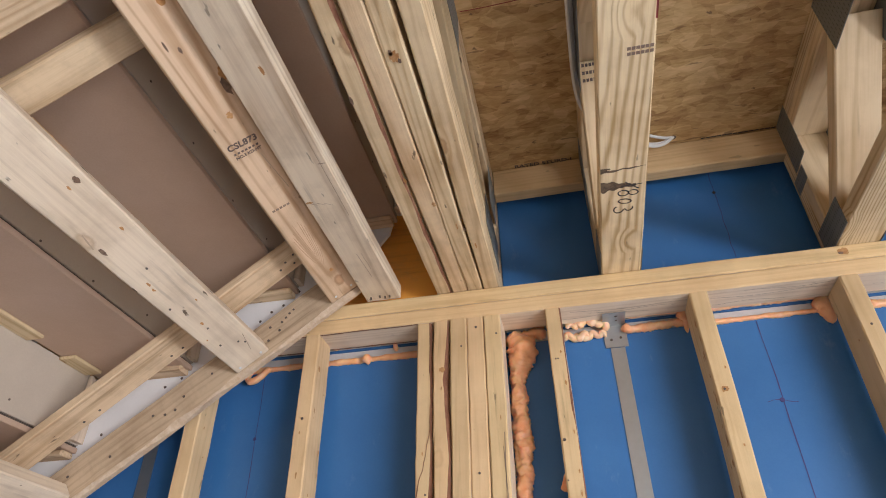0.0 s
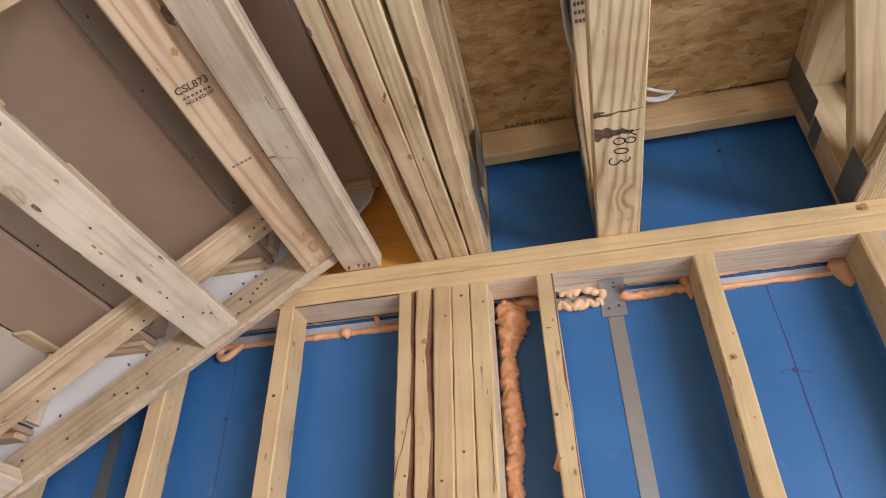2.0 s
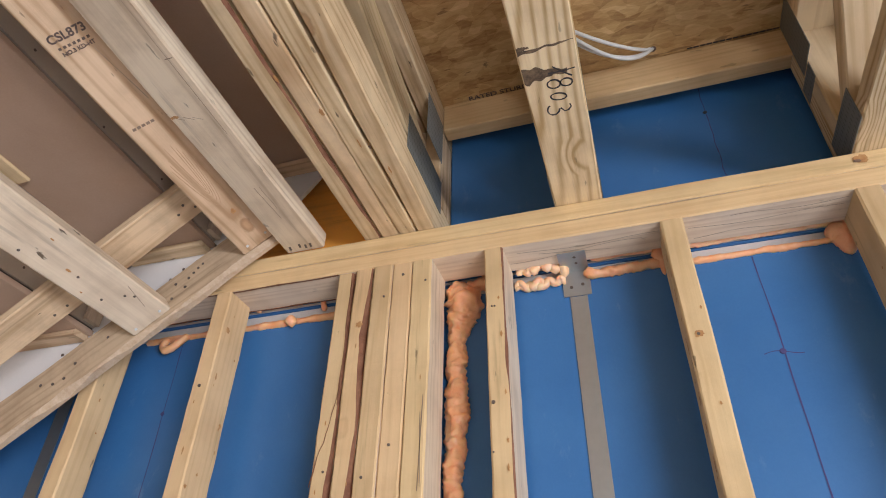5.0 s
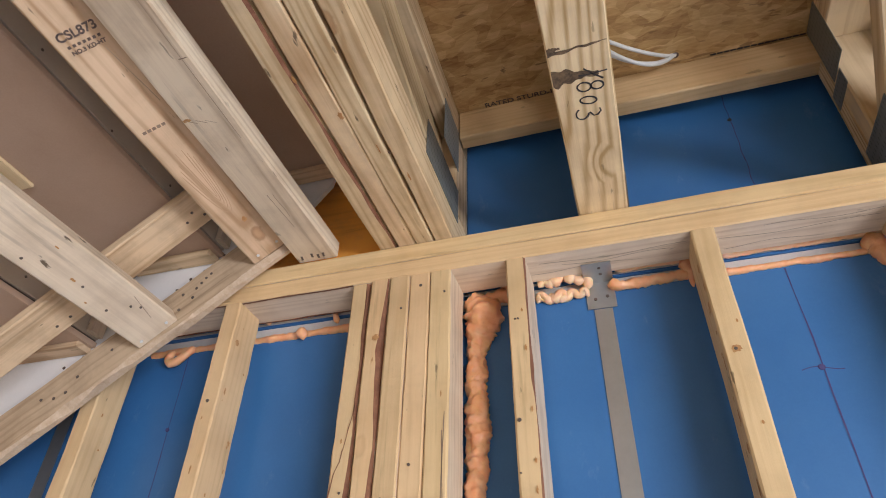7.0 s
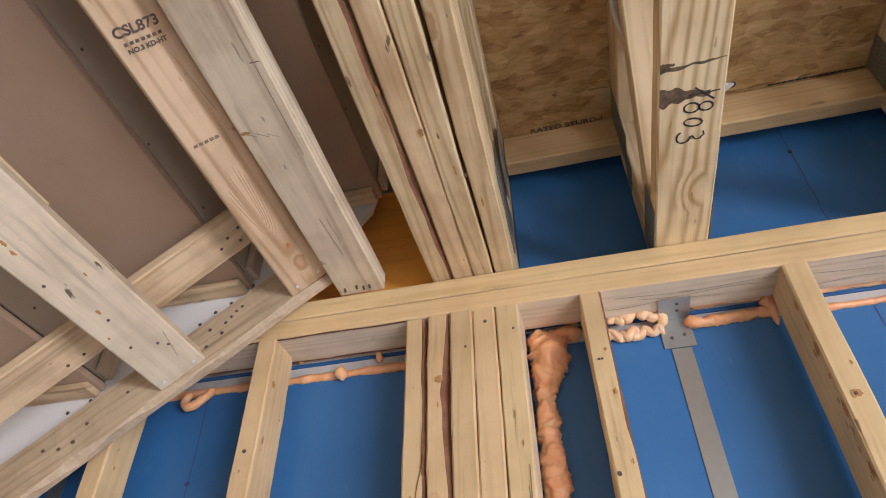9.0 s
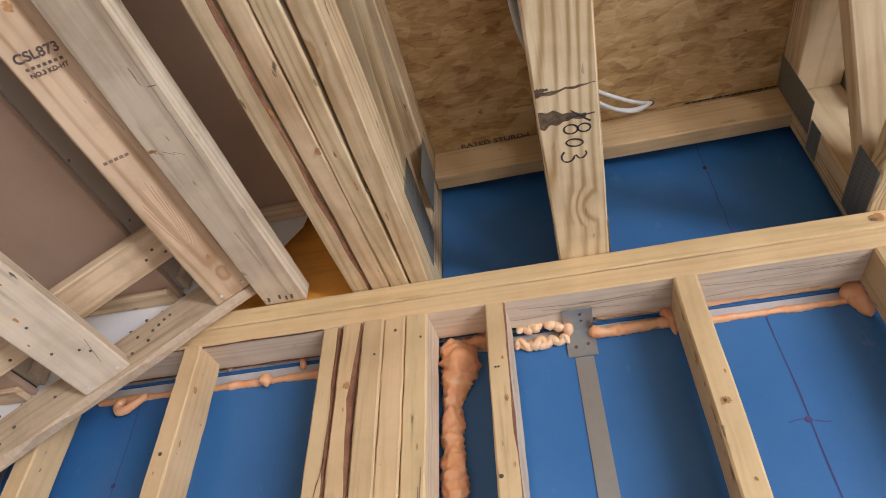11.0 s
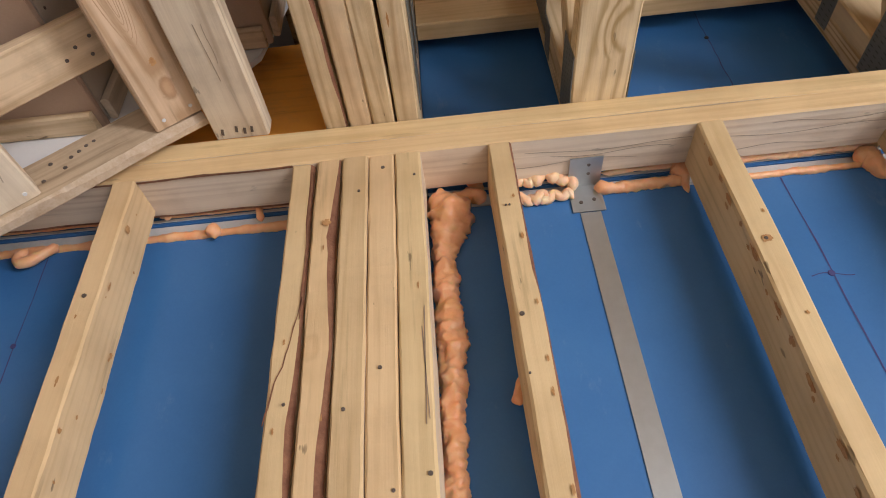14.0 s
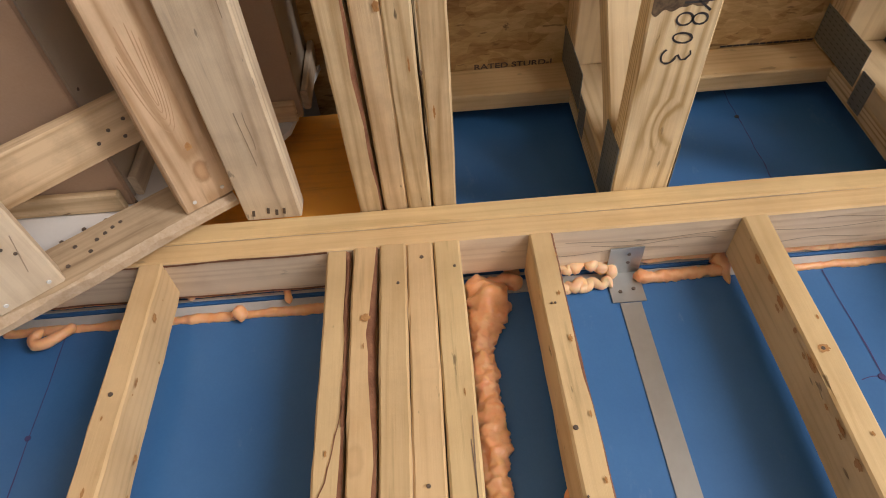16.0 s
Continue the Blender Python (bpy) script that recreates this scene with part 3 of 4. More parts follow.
# ---- staircase, from below ----
RUN, RISE = 0.256, 0.185
# Glue strip coloured dark to stand for the shade in the groove.
JOINT = sheet("shaded_glue_joint", (0.07, 0.052, 0.042), (0.12, 0.09, 0.07), 60.0, 0.8, 300.0, 0.1)
stairs = tagged(empty("staircase", Matrix.Translation((-0.397, 0, 2.62))), "unfinished staircase seen from below, brown treads, grey risers", "staircase")
Y0, Y1 = 0.24, 1.2645
for k in range(0, 14):
    gx, gz = -RUN * k, -RISE * k
    part("tread", box_mesh(gx - RUN + 0.0025, gx + 0.002, Y0, Y1, gz, gz + 0.012, 0.0012), BROWN, stairs, "brown fibreboard tread underside")
    riser = part("riser", box_mesh(gx - 0.013, gx - 0.0008, Y0, Y1, gz + 0.0190, gz + RISE - 0.001, 0.0006), GREYBOARD, stairs, "grey riser board")
    for y in (0.33, 0.47, 0.62, 0.76, 0.90, 1.05, 1.18):
        nail(riser, gx - 0.0006, y + 0.02 * math.sin(5 * k + 9 * y), gz + 0.036 + 0.012 * math.sin(11 * y + k), (1, 0, 0), 0.0028)
    part("joint", box_mesh(gx - 0.0105, gx - 0.0055, Y0, Y1, gz + 0.0125, gz + 0.0186), JOINT, stairs, "glue joint between tread and riser, coloured dark as gap shade")
    # wooden cleat under the tread along the wall
    board("tread_cleat", 0.040, 0.013, 0.190, pose(gx - 0.1015, 1.2440, gz - 0.0078, 0, 0, -90), STRINGER, stairs, "pale wooden cleat under the tread", cut=(0.012, 0.0))
    board("riser_cleat", 0.013, 0.040, 0.148, pose(gx + 0.0078, 1.2440, gz + 0.0950, 90), GREYWOOD, stairs, "pale wooden cleat behind the riser", cut=(0.0, 0.010))
    spans = {0: ((0.45, 0.56), (0.80, 0.92)), 1: ((0.46, 0.585), (0.592, 0.69), (0.842, 0.965)), 2: ((0.60, 0.72), (0.88, 1.02), (1.12, 1.215))}.get(k, ((0.5, 0.62), (0.9, 1.0)))
    for y0, y1 in spans:
        part("glue_block", box_mesh(gx - RUN + 0.0002, gx - RUN + 0.044, y0, y1, gz - 0.0085, gz - 0.0008, 0.0012), (WEBWOOD, STUD)[int(y0 * 100) % 2], stairs, "pale wooden glue block")
bm = bmesh.new()
vs = [(0.02, 0.16), (-RUN * 14, -RISE * 14 + 0.16), (-RUN * 14, -RISE * 14 - 0.075), (-0.12, -0.162), (-0.02, -0.03)]
lo = [bm.verts.new((x, 1.2655, z)) for x, z in vs]
hi = [bm.verts.new((x, 1.2765, z)) for x, z in vs]
bm.faces.new(lo), bm.faces.new(list(reversed(hi)))
for i in range(5):
    bm.faces.new((lo[i], hi[i], hi[(i + 1) % 5], lo[(i + 1) % 5]))
bmesh.ops.recalc_face_normals(bm, faces=bm.faces[:])
panel = part("side_panel", bm, WHITE, stairs, "white side panel along the wall")
for u, v in ((-0.735, 0.010), (-0.708, 0.014), (-0.678, 0.008), (-0.640, 0.016), (-0.96, 0.02), (-0.92, 0.01), (-1.10, 0.015)):
    nail(panel, u + 0.386, 1.2648, 2.246 + 0.7265 * (u + 0.725) + 0.118 + v - 2.62, (0, -1, 0), 0.0036)

# sloping framing under the stair
LEAN_DEG = 36.0
CS, SN = math.cos(radians(LEAN_DEG)), math.sin(radians(LEAN_DEG))


def slope(x, y, off):
    """Frame on the sloping underside: local x runs up the slope, local z up out of it; off: metres above the face of the cross braces."""
    z = 2.246 + SN / CS * (x + 0.725)
    return pose(x - off * SN, y, z + off * CS, 0, -LEAN_DEG, 0)


def sloping(name, y0, y1, off, high, x0, x1, label, mat, yaw=0.0, **kw):
    m = slope((x0 + x1) / 2, (y0 + y1) / 2, off + high / 2) @ pose(0, 0, 0, 0, 0, yaw - 90)
    return tagged(board(name, y1 - y0, high, (x1 - x0) / CS, m, mat, **kw), label, "framing lumber", "sloping stair framing")


# local x of a sloping board points to -y
L = sloping("sloping_nailer", 1.2395, 1.2645, -0.011, 0.092, -3.2, -0.484, "soiled wooden nailer sloping along the wall, shade in its colour", [SHADEWOOD, SPLIT], rough=0.003, step=0.012, wane=0.015, faces={0: 1, 7: 1})
U = sloping("stair_stringer", 1.095, 1.173, 0.080, 0.0232, -1.6, -0.46, "yellow-brown double stringer sloping under the stair treads", STRINGER, yaw=-2.5)
V = sloping("stair_stringer", 0.452, 0.512, 0.080, 0.0232, -3.2, -0.46, "yellow-brown stringer sloping under the stair treads", STRINGER)
W = sloping("stair_stringer", 0.335, 0.400, 0.080, 0.0232, -3.2, -0.46, "pale stringer at the open edge of the stair", STRINGER)


def cross_piece(x, y1, label, mat, wide=0.089, yaw=0.0):
    m = slope(x, (y1 + 0.2) / 2, 0.019) @ pose(0, 0, 0, 0, 0, yaw)
    return tagged(board("cross_brace", wide, 0.0376, y1 - 0.2, m, mat), label, "framing lumber", "cross braces under the stair")


A = cross_piece(-0.7350, 1.2385, "weathered pale wooden brace nailed across the stair underside", GREYWOOD, 0.090, -0.7)
B = cross_piece(-0.5098, 1.2385, "pinkish wooden brace with a black mill stamp under the stair", PINKWOOD, 0.088)
D = cross_piece(-1.155, 1.2385, "weathered pale wooden brace nailed across the stair underside", GREYWOOD)
C = tagged(board("cross_brace", 0.087, 0.0378, 1.2835 - 0.2, pose(-0.4285, (1.2835 + 0.2) / 2, TOP + 0.0209), PALEGREY), "weathered wooden brace resting its end on the top plate", "framing lumber", "cross braces under the stair")
for ob, x, y, mt in ((A, -0.03, 0.508, NAILBRIGHT), (A, 0.028, 0.507, NAILBRIGHT), (B, -0.026, 0.505, NAILBRIGHT), (B, 0.02, 0.503, NAILBRIGHT),
                     (A, -0.02, 0.40, NAILDARK), (A, 0.012, 0.425, NAILDARK), (A, 0.022, 0.44, NAILDARK), (A, -0.03, 0.22, NAILDARK), (A, 0.0, 0.1, NAILDARK), (A, -0.01, 0.33, NAILDARK)):
    nail(ob, x, y, -0.0193, (0, 0, -1), 0.0034 if mt is NAILBRIGHT else 0.0026, mt)
for x, y in ((-0.028, 0.527), (-0.004, 0.523), (0.008, 0.528), (0.02, 0.526)):
    part("nail_hole", box_mesh(-0.0022, 0.0022, -0.006, 0.006, -0.0004, 0.0004), NAILDARK, C, "", pose(x, y, -0.0192, 0, 0, 12))
for u, v in ((1.52, 0.022), (1.507, 0.020), (1.494, 0.016), (1.48, 0.012), (1.465, -0.004), (1.45, 0.020), (1.43, -0.010), (1.405, 0.012), (1.38, -0.004), (1.34, 0.018), (1.28, 0.01), (1.24, 0.022), (1.2, 0.005), (1.17, -0.012), (1.145, -0.006), (1.12, 0.012), (1.0, -0.01), (0.9, 0.015)):
    nail(L, 0.0130, u, v, (1, 0, 0), 0.0034)
for u, w in ((0.61, -0.006), (0.595, 0.008), (0.585, -0.018), (0.57, 0.002), (0.55, -0.01)):
    nail(U, w, u, -0.0122, (0, 0, -1), 0.003)
for u in (0.27, 0.24, 0.05, 0.01, -0.2):
    nail(U, -0.02, u, -0.0122, (0, 0, -1), 0.003)
    nail(V, 0.012, u + 1.03, -0.0122, (0, 0, -1), 0.004)

# ---- steel strap ----
strap = tagged(empty("steel_strap", Matrix.Translation((0.12, 1.394, 2.3))), "bent galvanised steel strap hanging from the top plate", "strap")
part("plate_tab", box_mesh(-0.028, 0.025, -0.066, -0.001, 0.0142, 0.0158), STEEL, strap)
part("bent_tab", box_mesh(-0.028, 0.025, -0.0022, -0.0006, -0.042, 0.0142), STEEL, strap)
part("hanging_strap", box_mesh(-0.017, 0.016, -0.0009, 0.0004, -2.25, -0.043), STEEL, strap)
for x, y, z in ((0.004, -0.03, 0.0138), (0.003, -0.05, 0.0138)):
    nail(strap, x, y, z, (0, 0, -1), 0.0032, NAILDARK, "bolt")
for x, z in ((-0.012, -0.022), (0.010, -0.018)):
    nail(strap, x, -0.0028, z, (0, -1, 0), 0.0034, NAILDARK, "bolt")
strap_b = tagged(link_mesh("steel_strap", box_mesh(-1.077, -1.043, 1.3925, 1.3938, 0.05, 2.27), STEEL), "flat galvanised steel strap hanging in the dark bay under the stair", "strap")

# ---- nails in studs ----
bpy.context.view_layer.update()
for key, x, z, r in (("p3", -0.199, 2.292, 0.0042), ("p3", -0.204, 1.96, 0.0036), ("p3", -0.190, 1.816, 0.003), ("p2", -0.246, 1.91, 0.0035), ("p2", -0.234, 2.246, 0.003),
                     ("s6", -0.025, 2.192, 0.0022), ("s6", -0.020, 2.192, 0.0022), ("s6", -0.027, 2.014, 0.0045), ("s6", -0.029, 1.934, 0.002), ("s1", -0.606, 2.108, 0.0045),
                     ("p0", -0.318, 1.925, 0.003), ("p4", -0.152, 2.27, 0.003), ("p4", -0.150, 1.83, 0.004), ("s7", 0.30, 2.091, 0.004), ("s8", 0.61, 2.2, 0.0035)):
    ob = S[key]
    depth = max(v.co.z for v in ob.data.vertices)
    place = ob.matrix_world.inverted() @ Vector((x, ob.location.y, z))
    nail(ob, place.x, place.y, depth + 0.0001, (0, 0, 1), 0.75 * r)

# ---- knots and gouges in the studs ----
def line_strip(name, pts, width, mat, parent, facing="y"):
    """A drawn line: a thin strip a hair proud of its sheet."""
    bm = bmesh.new()
    rows = []
    for i, p in enumerate(pts):
        a, b = Vector(pts[max(0, i - 1)]), Vector(pts[min(len(pts) - 1, i + 1)])
        d = (b - a).normalized()
        side = d.cross(Vector((0, -1, 0) if facing == "y" else (0, 0, -1) if facing == "z" else (-1, 0, 0))).normalized() * width / 2
        w = 0.75 + 0.5 * noise.noise((i * 0.9, width * 999, 1))
        rows.append((bm.verts.new(Vector(p) - side * w), bm.verts.new(Vector(p) + side * w)))
    for (a, b), (c, d) in zip(rows, rows[1:]):
        bm.faces.new((a, b, d, c))
    return part(name, bm, mat, parent)



KNOT = sheet("knot_wood", (0.43, 0.20, 0.07), (0.58, 0.33, 0.135), 90.0, 0.8, 260.0, 0.6)
KNOTDARK = sheet("dark_knot", (0.13, 0.08, 0.055), (0.27, 0.17, 0.11), 160.0, 0.8, 260.0, 0.6)
GOUGE = sheet("gouge", (0.42, 0.18, 0.055), (0.62, 0.34, 0.13), 90.0, 0.9, 260.0, 0.8)


def blot(parent, x, y, z, axis, wide, tall, seed, mat):
    """A flat ragged mark, knot or gouge, on a face of its parent; tall: along the grain."""
    bm = bmesh.new()
    vs = []
    for k in range(20):
        a = 2 * math.pi * k / 20
        r = 1 + (0.35 if mat is KNOTDARK else 0.6) * noise.noise((math.cos(a) * 2.6, math.sin(a) * 2.6, seed * 3.7))
        vs.append(bm.verts.new((r * wide * math.cos(a), r * tall * math.sin(a), 0)))
    bm.faces.new(vs)
    n, up = Vector(axis), Vector((0, 1, 0))
    m = Matrix((up.cross(n), up, n)).transposed().to_4x4()
    m.translation = (x, y, z)
    return part("gouge" if mat is GOUGE else "knot", bm, mat, parent, "", m)


rng = random.Random(12)
front = lambda ob: max(v.co.z for v in ob.data.vertices)
for key, side, count, lo, hi in (("s1", 1, 22, -0.03, 0.034), ("s7", -1, 20, 0.016, 0.040), ("s0", 1, 5, -0.03, 0.03), ("s8", -1, 5, 0.0, 0.036)):
    ob = S[key]
    for k in range(count):
        z = 2.29 - 0.9 * (k + rng.random()) / count
        big = rng.random() < 0.35
        blot(ob, side * (max(v.co.x for v in ob.data.vertices) + 0.0004), z - ob.location.z, rng.uniform(lo, hi), (side, 0, 0), rng.uniform(0.0015, 0.005) * (1.3 if big else 0.7), rng.uniform(0.002, 0.007) * (1.3 if big else 0.7), k + side, KNOT if big else GOUGE)
for key, count, x0, x1 in (("s6", 12, 0.004, 0.016), ("s1", 3, -0.012, 0.01), ("p1", 4, 0.0, 0.014), ("s7", 3, -0.014, 0.012), ("p0", 3, -0.01, 0.012), ("p4", 2, 0.0, 0.012)):
    ob = S[key]
    for k in range(count):
        z = 2.29 - 0.85 * (k + rng.random()) / count
        blot(ob, rng.uniform(x0, x1), z - ob.location.z, front(ob) + 0.0003, (0, 0, 1), rng.uniform(0.0008, 0.002), rng.uniform(0.002, 0.007), k * 1.3 + x0 * 99, GOUGE if rng.random() < 0.7 else KNOT)
for k in range(9):
    ob = S["s7"]
    z = 2.26 - 0.085 * k - 0.03 * rng.random()
    blot(ob, -(max(v.co.x for v in ob.data.vertices) + 0.0005), z - ob.location.z, 0.034 + rng.uniform(-0.004, 0.004), (-1, 0, 0), rng.uniform(0.003, 0.006), rng.uniform(0.006, 0.014), 40 + k, GOUGE)
blot(S["p1"], 0.002, 2.193 - S["p1"].location.z, front(S["p1"]) + 0.0003, (0, 0, 1), 0.006, 0.0055, 3, KNOT)
blot(S["s7"], 0.0, 2.091 - S["s7"].location.z, front(S["s7"]) + 0.0003, (0, 0, 1), 0.007, 0.006, 8, KNOT)

# knots, bark spots and gouges of the braces, the plate and the girder
for ob, x, y, w, l, mt in ((A, 0.031, -0.127, 0.0045, 0.0075, KNOTDARK), (A, -0.028, 0.016, 0.0035, 0.010, KNOTDARK), (A, 0.014, -0.121, 0.002, 0.005, GOUGE), (A, 0.023, -0.004, 0.0025, 0.005, GOUGE), (A, -0.020, 0.134, 0.002, 0.007, GOUGE),
                           (A, -0.022, 0.155, 0.002, 0.008, GOUGE), (A, -0.010, 0.307, 0.0025, 0.006, GOUGE), (A, 0.018, 0.24, 0.0015, 0.004, GOUGE), (A, -0.03, 0.36, 0.0015, 0.003, GOUGE),
                           (B, 0.003, -0.078, 0.0055, 0.007, KNOT), (B, 0.001, 0.411, 0.005, 0.006, KNOT), (B, 0.025, -0.128, 0.006, 0.018, KNOTDARK), (B, 0.030, -0.150, 0.006, 0.012, GOUGE), (B, -0.005, -0.218, 0.0025, 0.006, KNOTDARK),
                           (B, -0.021, -0.234, 0.0018, 0.009, KNOTDARK), (B, 0.012, -0.30, 0.006, 0.016, GOUGE), (C, -0.034, 0.143, 0.007, 0.0035, KNOT), (C, 0.031, 0.040, 0.007, 0.0010, FADED), (C, 0.02, -0.18, 0.004, 0.009, KNOT)):
    blot(ob, x, y, -0.0194, (0, 0, -1), w, l, 7 + 31 * x + 17 * y, mt)
CATHEDRAL = sheet("brace_grain", (0.50, 0.31, 0.18), (0.60, 0.40, 0.25), 90.0, 0.8, 300.0, 0.05)
for j in range(5):
    wide, tip = 0.006 + 0.0042 * j, 0.335 + 0.011 * j
    line_strip("grain_line", [(-0.010 + wide * u / 8, tip - 0.085 * (u / 8) ** 2 - 0.03 * abs(u / 8) ** 3 + 0.002 * noise.noise((u, j, 0)), -0.01935) for u in range(-8, 9)], 0.0016, CATHEDRAL, B, "z")
for k, (x, y) in enumerate(((-0.036, 0.143), (-0.02, 0.146), (-0.005, 0.150))):
    line_strip("crack", [(x + 0.002 * i, y + 0.0012 * i, -0.0194) for i in range(9)], 0.0022 - 0.0005 * k, GRAINDARK, C, "z")


def world_blot(ob, x, y, z, along, facing, wide, tall, seed, mat):
    """The same, at a place of the world: along the grain, on a face looking that way."""
    st = blot(ob, 0, 0, 0, (0, 0, 1), wide, tall, seed, mat)
    Y, Z = Vector(along), Vector(facing)
    m = Matrix((Y.cross(Z), Y, Z)).transposed().to_4x4()
    m.translation = (x, y, z)
    st.matrix_local = ob.matrix_world.inverted() @ m
    return st


bpy.context.view_layer.update()
high_plate = max((o for o in bpy.data.objects if o.name.startswith("top_plate")), key=lambda o: o.location.z)
world_blot(high_plate, 0.619, 1.2788, 2.378, (1, 0, 0), (0, -1, 0), 0.0085, 0.012, 2.2, KNOT)
world_blot(high_plate, 0.612, 1.2785, 2.374, (1, 0, 0), (0, -1, 0), 0.003, 0.006, 5.2, KNOTDARK)
chords = [c for o in bpy.data.objects if o.name.startswith("girder_truss") for c in o.children if c.name.startswith("bottom_chord")]
for x, y, w, l, mt in ((-0.199, 0.580, 0.0075, 0.012, KNOT), (-0.203, 0.573, 0.003, 0.006, KNOTDARK), (-0.193, 0.590, 0.003, 0.005, KNOTDARK), (-0.221, 0.942, 0.004, 0.008, KNOT), (-0.190, 1.024, 0.0012, 0.012, GOUGE), (-0.176, 1.036, 0.002, 0.004, KNOTDARK),
                       (-0.292, 0.65, 0.003, 0.009, KNOTDARK), (-0.258, 0.86, 0.003, 0.008, GOUGE), (-0.163, 1.10, 0.0015, 0.010, GOUGE)):
    ob = min(chords, key=lambda c: abs(c.matrix_world.translation.x - x))
    world_blot(ob, x, y, TOP - 0.0010, (0, 1, 0), (0, 0, -1), w, l, 40 * x + 3 * y, mt)

# ---- markings on the insulation ----
def wavy(x, y, z0, z1, amp, seed):
    n = 36
    return [(x + amp * noise.noise((seed, i * 0.35, 0)), y, z0 + (z1 - z0) * i / n) for i in range(n + 1)]


plates = [o for o in bpy.data.objects if o.name.startswith("top_plate")]
low_plate = min(plates, key=lambda o: o.location.z)


def on(ob, name, pts, width, mat, facing):
    """A line given in the world's frame, as a part of ob."""
    st = line_strip(name, pts, width, mat, ob, facing)
    st.matrix_parent_inverse = ob.matrix_world.inverted()
    return st


bpy.context.view_layer.update()
on(low_plate, "bark_line", [(-0.98 + 0.02 * i, 1.2835 + 0.0012 * math.sin(i * 0.7), TOP - 0.0776) for i in range(33)], 0.006, BARK, "z")
on(low_plate, "bark_line", [(-0.98 + 0.02 * i, 1.3655 + 0.0012 * math.sin(i * 0.9), TOP - 0.0776) for i in range(33)], 0.006, BARK, "z")
for y0, x0, x1 in ((1.312, 0.02, 0.28), (1.322, 0.06, 0.25), (1.336, 0.0, 0.2), (1.318, 0.33, 0.58), (1.30, 0.40, 0.585), (1.345, 0.34, 0.5)):
    on(low_plate, "grain_crack", [(x0 + (x1 - x0) * i / 14, y0 + 0.004 * math.sin(i * 0.45 + y0 * 90), TOP - 0.0774) for i in range(15)], 0.0018, GRAINDARK, "z")
on(S["p0"], "crack", [(-0.306 - 0.0022 * i - 0.004 * (i > 8), 1.2825, 2.075 - 0.0125 * i + 0.003 * math.sin(i * 2)) for i in range(15)], 0.0024, BARK, "y")
on(S["p0"], "crack", [(-0.3075 + 0.001 * math.sin(i), 1.2825, 2.30 - 0.02 * i) for i in range(14)], 0.0030, BARK, "y")
on(S["p4"], "crack", [(-0.1475 - 0.0003 * i, 1.2785, 2.04 - 0.012 * i) for i in range(14)], 0.0016, FADED, "y")
on(S["p4"], "crack", [(-0.1515 + 0.0004 * i, 1.2785, 2.01 - 0.012 * i) for i in range(11)], 0.0014, FADED, "y")
for ob, pts, w in ((C, [(0.005 - 0.0006 * i, 0.43 - 0.012 * i, -0.0193) for i in range(9)], 0.002), (C, [(0.012 + 0.001 * math.sin(i), 0.40 - 0.011 * i, -0.0193) for i in range(7)], 0.0016),
                   (C, [(0.030, 0.2 - 0.03 * i, -0.0193) for i in range(12)], 0.0016), (A, [(0.018 + 0.0016 * i, 0.475 - 0.008 * i, -0.0192) for i in range(9)], 0.0018),
                   (A, [(-0.035 + 0.001 * i, 0.0 - 0.006 * i, -0.0192) for i in range(7)], 0.003), (B, [(0.022 - 0.001 * i, 0.13 - 0.01 * i, -0.0192) for i in range(12)], 0.0014)):
    line_strip("crack", pts, w, GRAINDARK, ob, "z")
line_strip("marking_line", wavy(0.436, 1.3944, 0.6, 2.29, 0.004, 1), 0.0028, CHALK, lower)
line_strip("marking_line", wavy(-0.778, 1.3944, 0.6, 2.29, 0.004, 2), 0.0022, CHALK, lower)
line_strip("marking_line", wavy(0.437, 1.3929, 2.35, 2.79, 0.003, 3), 0.0020, CHALK, upper)
line_strip("marking_line", [(0.405 + 0.006 * i, 1.3943, 2.0975 + 0.004 * math.sin(i * 0.5)) for i in range(11)], 0.0022, CHALK, lower)
nail(lower, 0.4345, 1.3943, 2.100, (0, -1, 0), 0.0055, CHALK, "fastener")
nail(lower, -0.780, 1.3943, 2.112, (0, -1, 0), 0.0045, CHALK, "fastener")
nail(upper, 0.436, 1.3927, 2.674, (0, -1, 0), 0.0045, INK, "fastener")

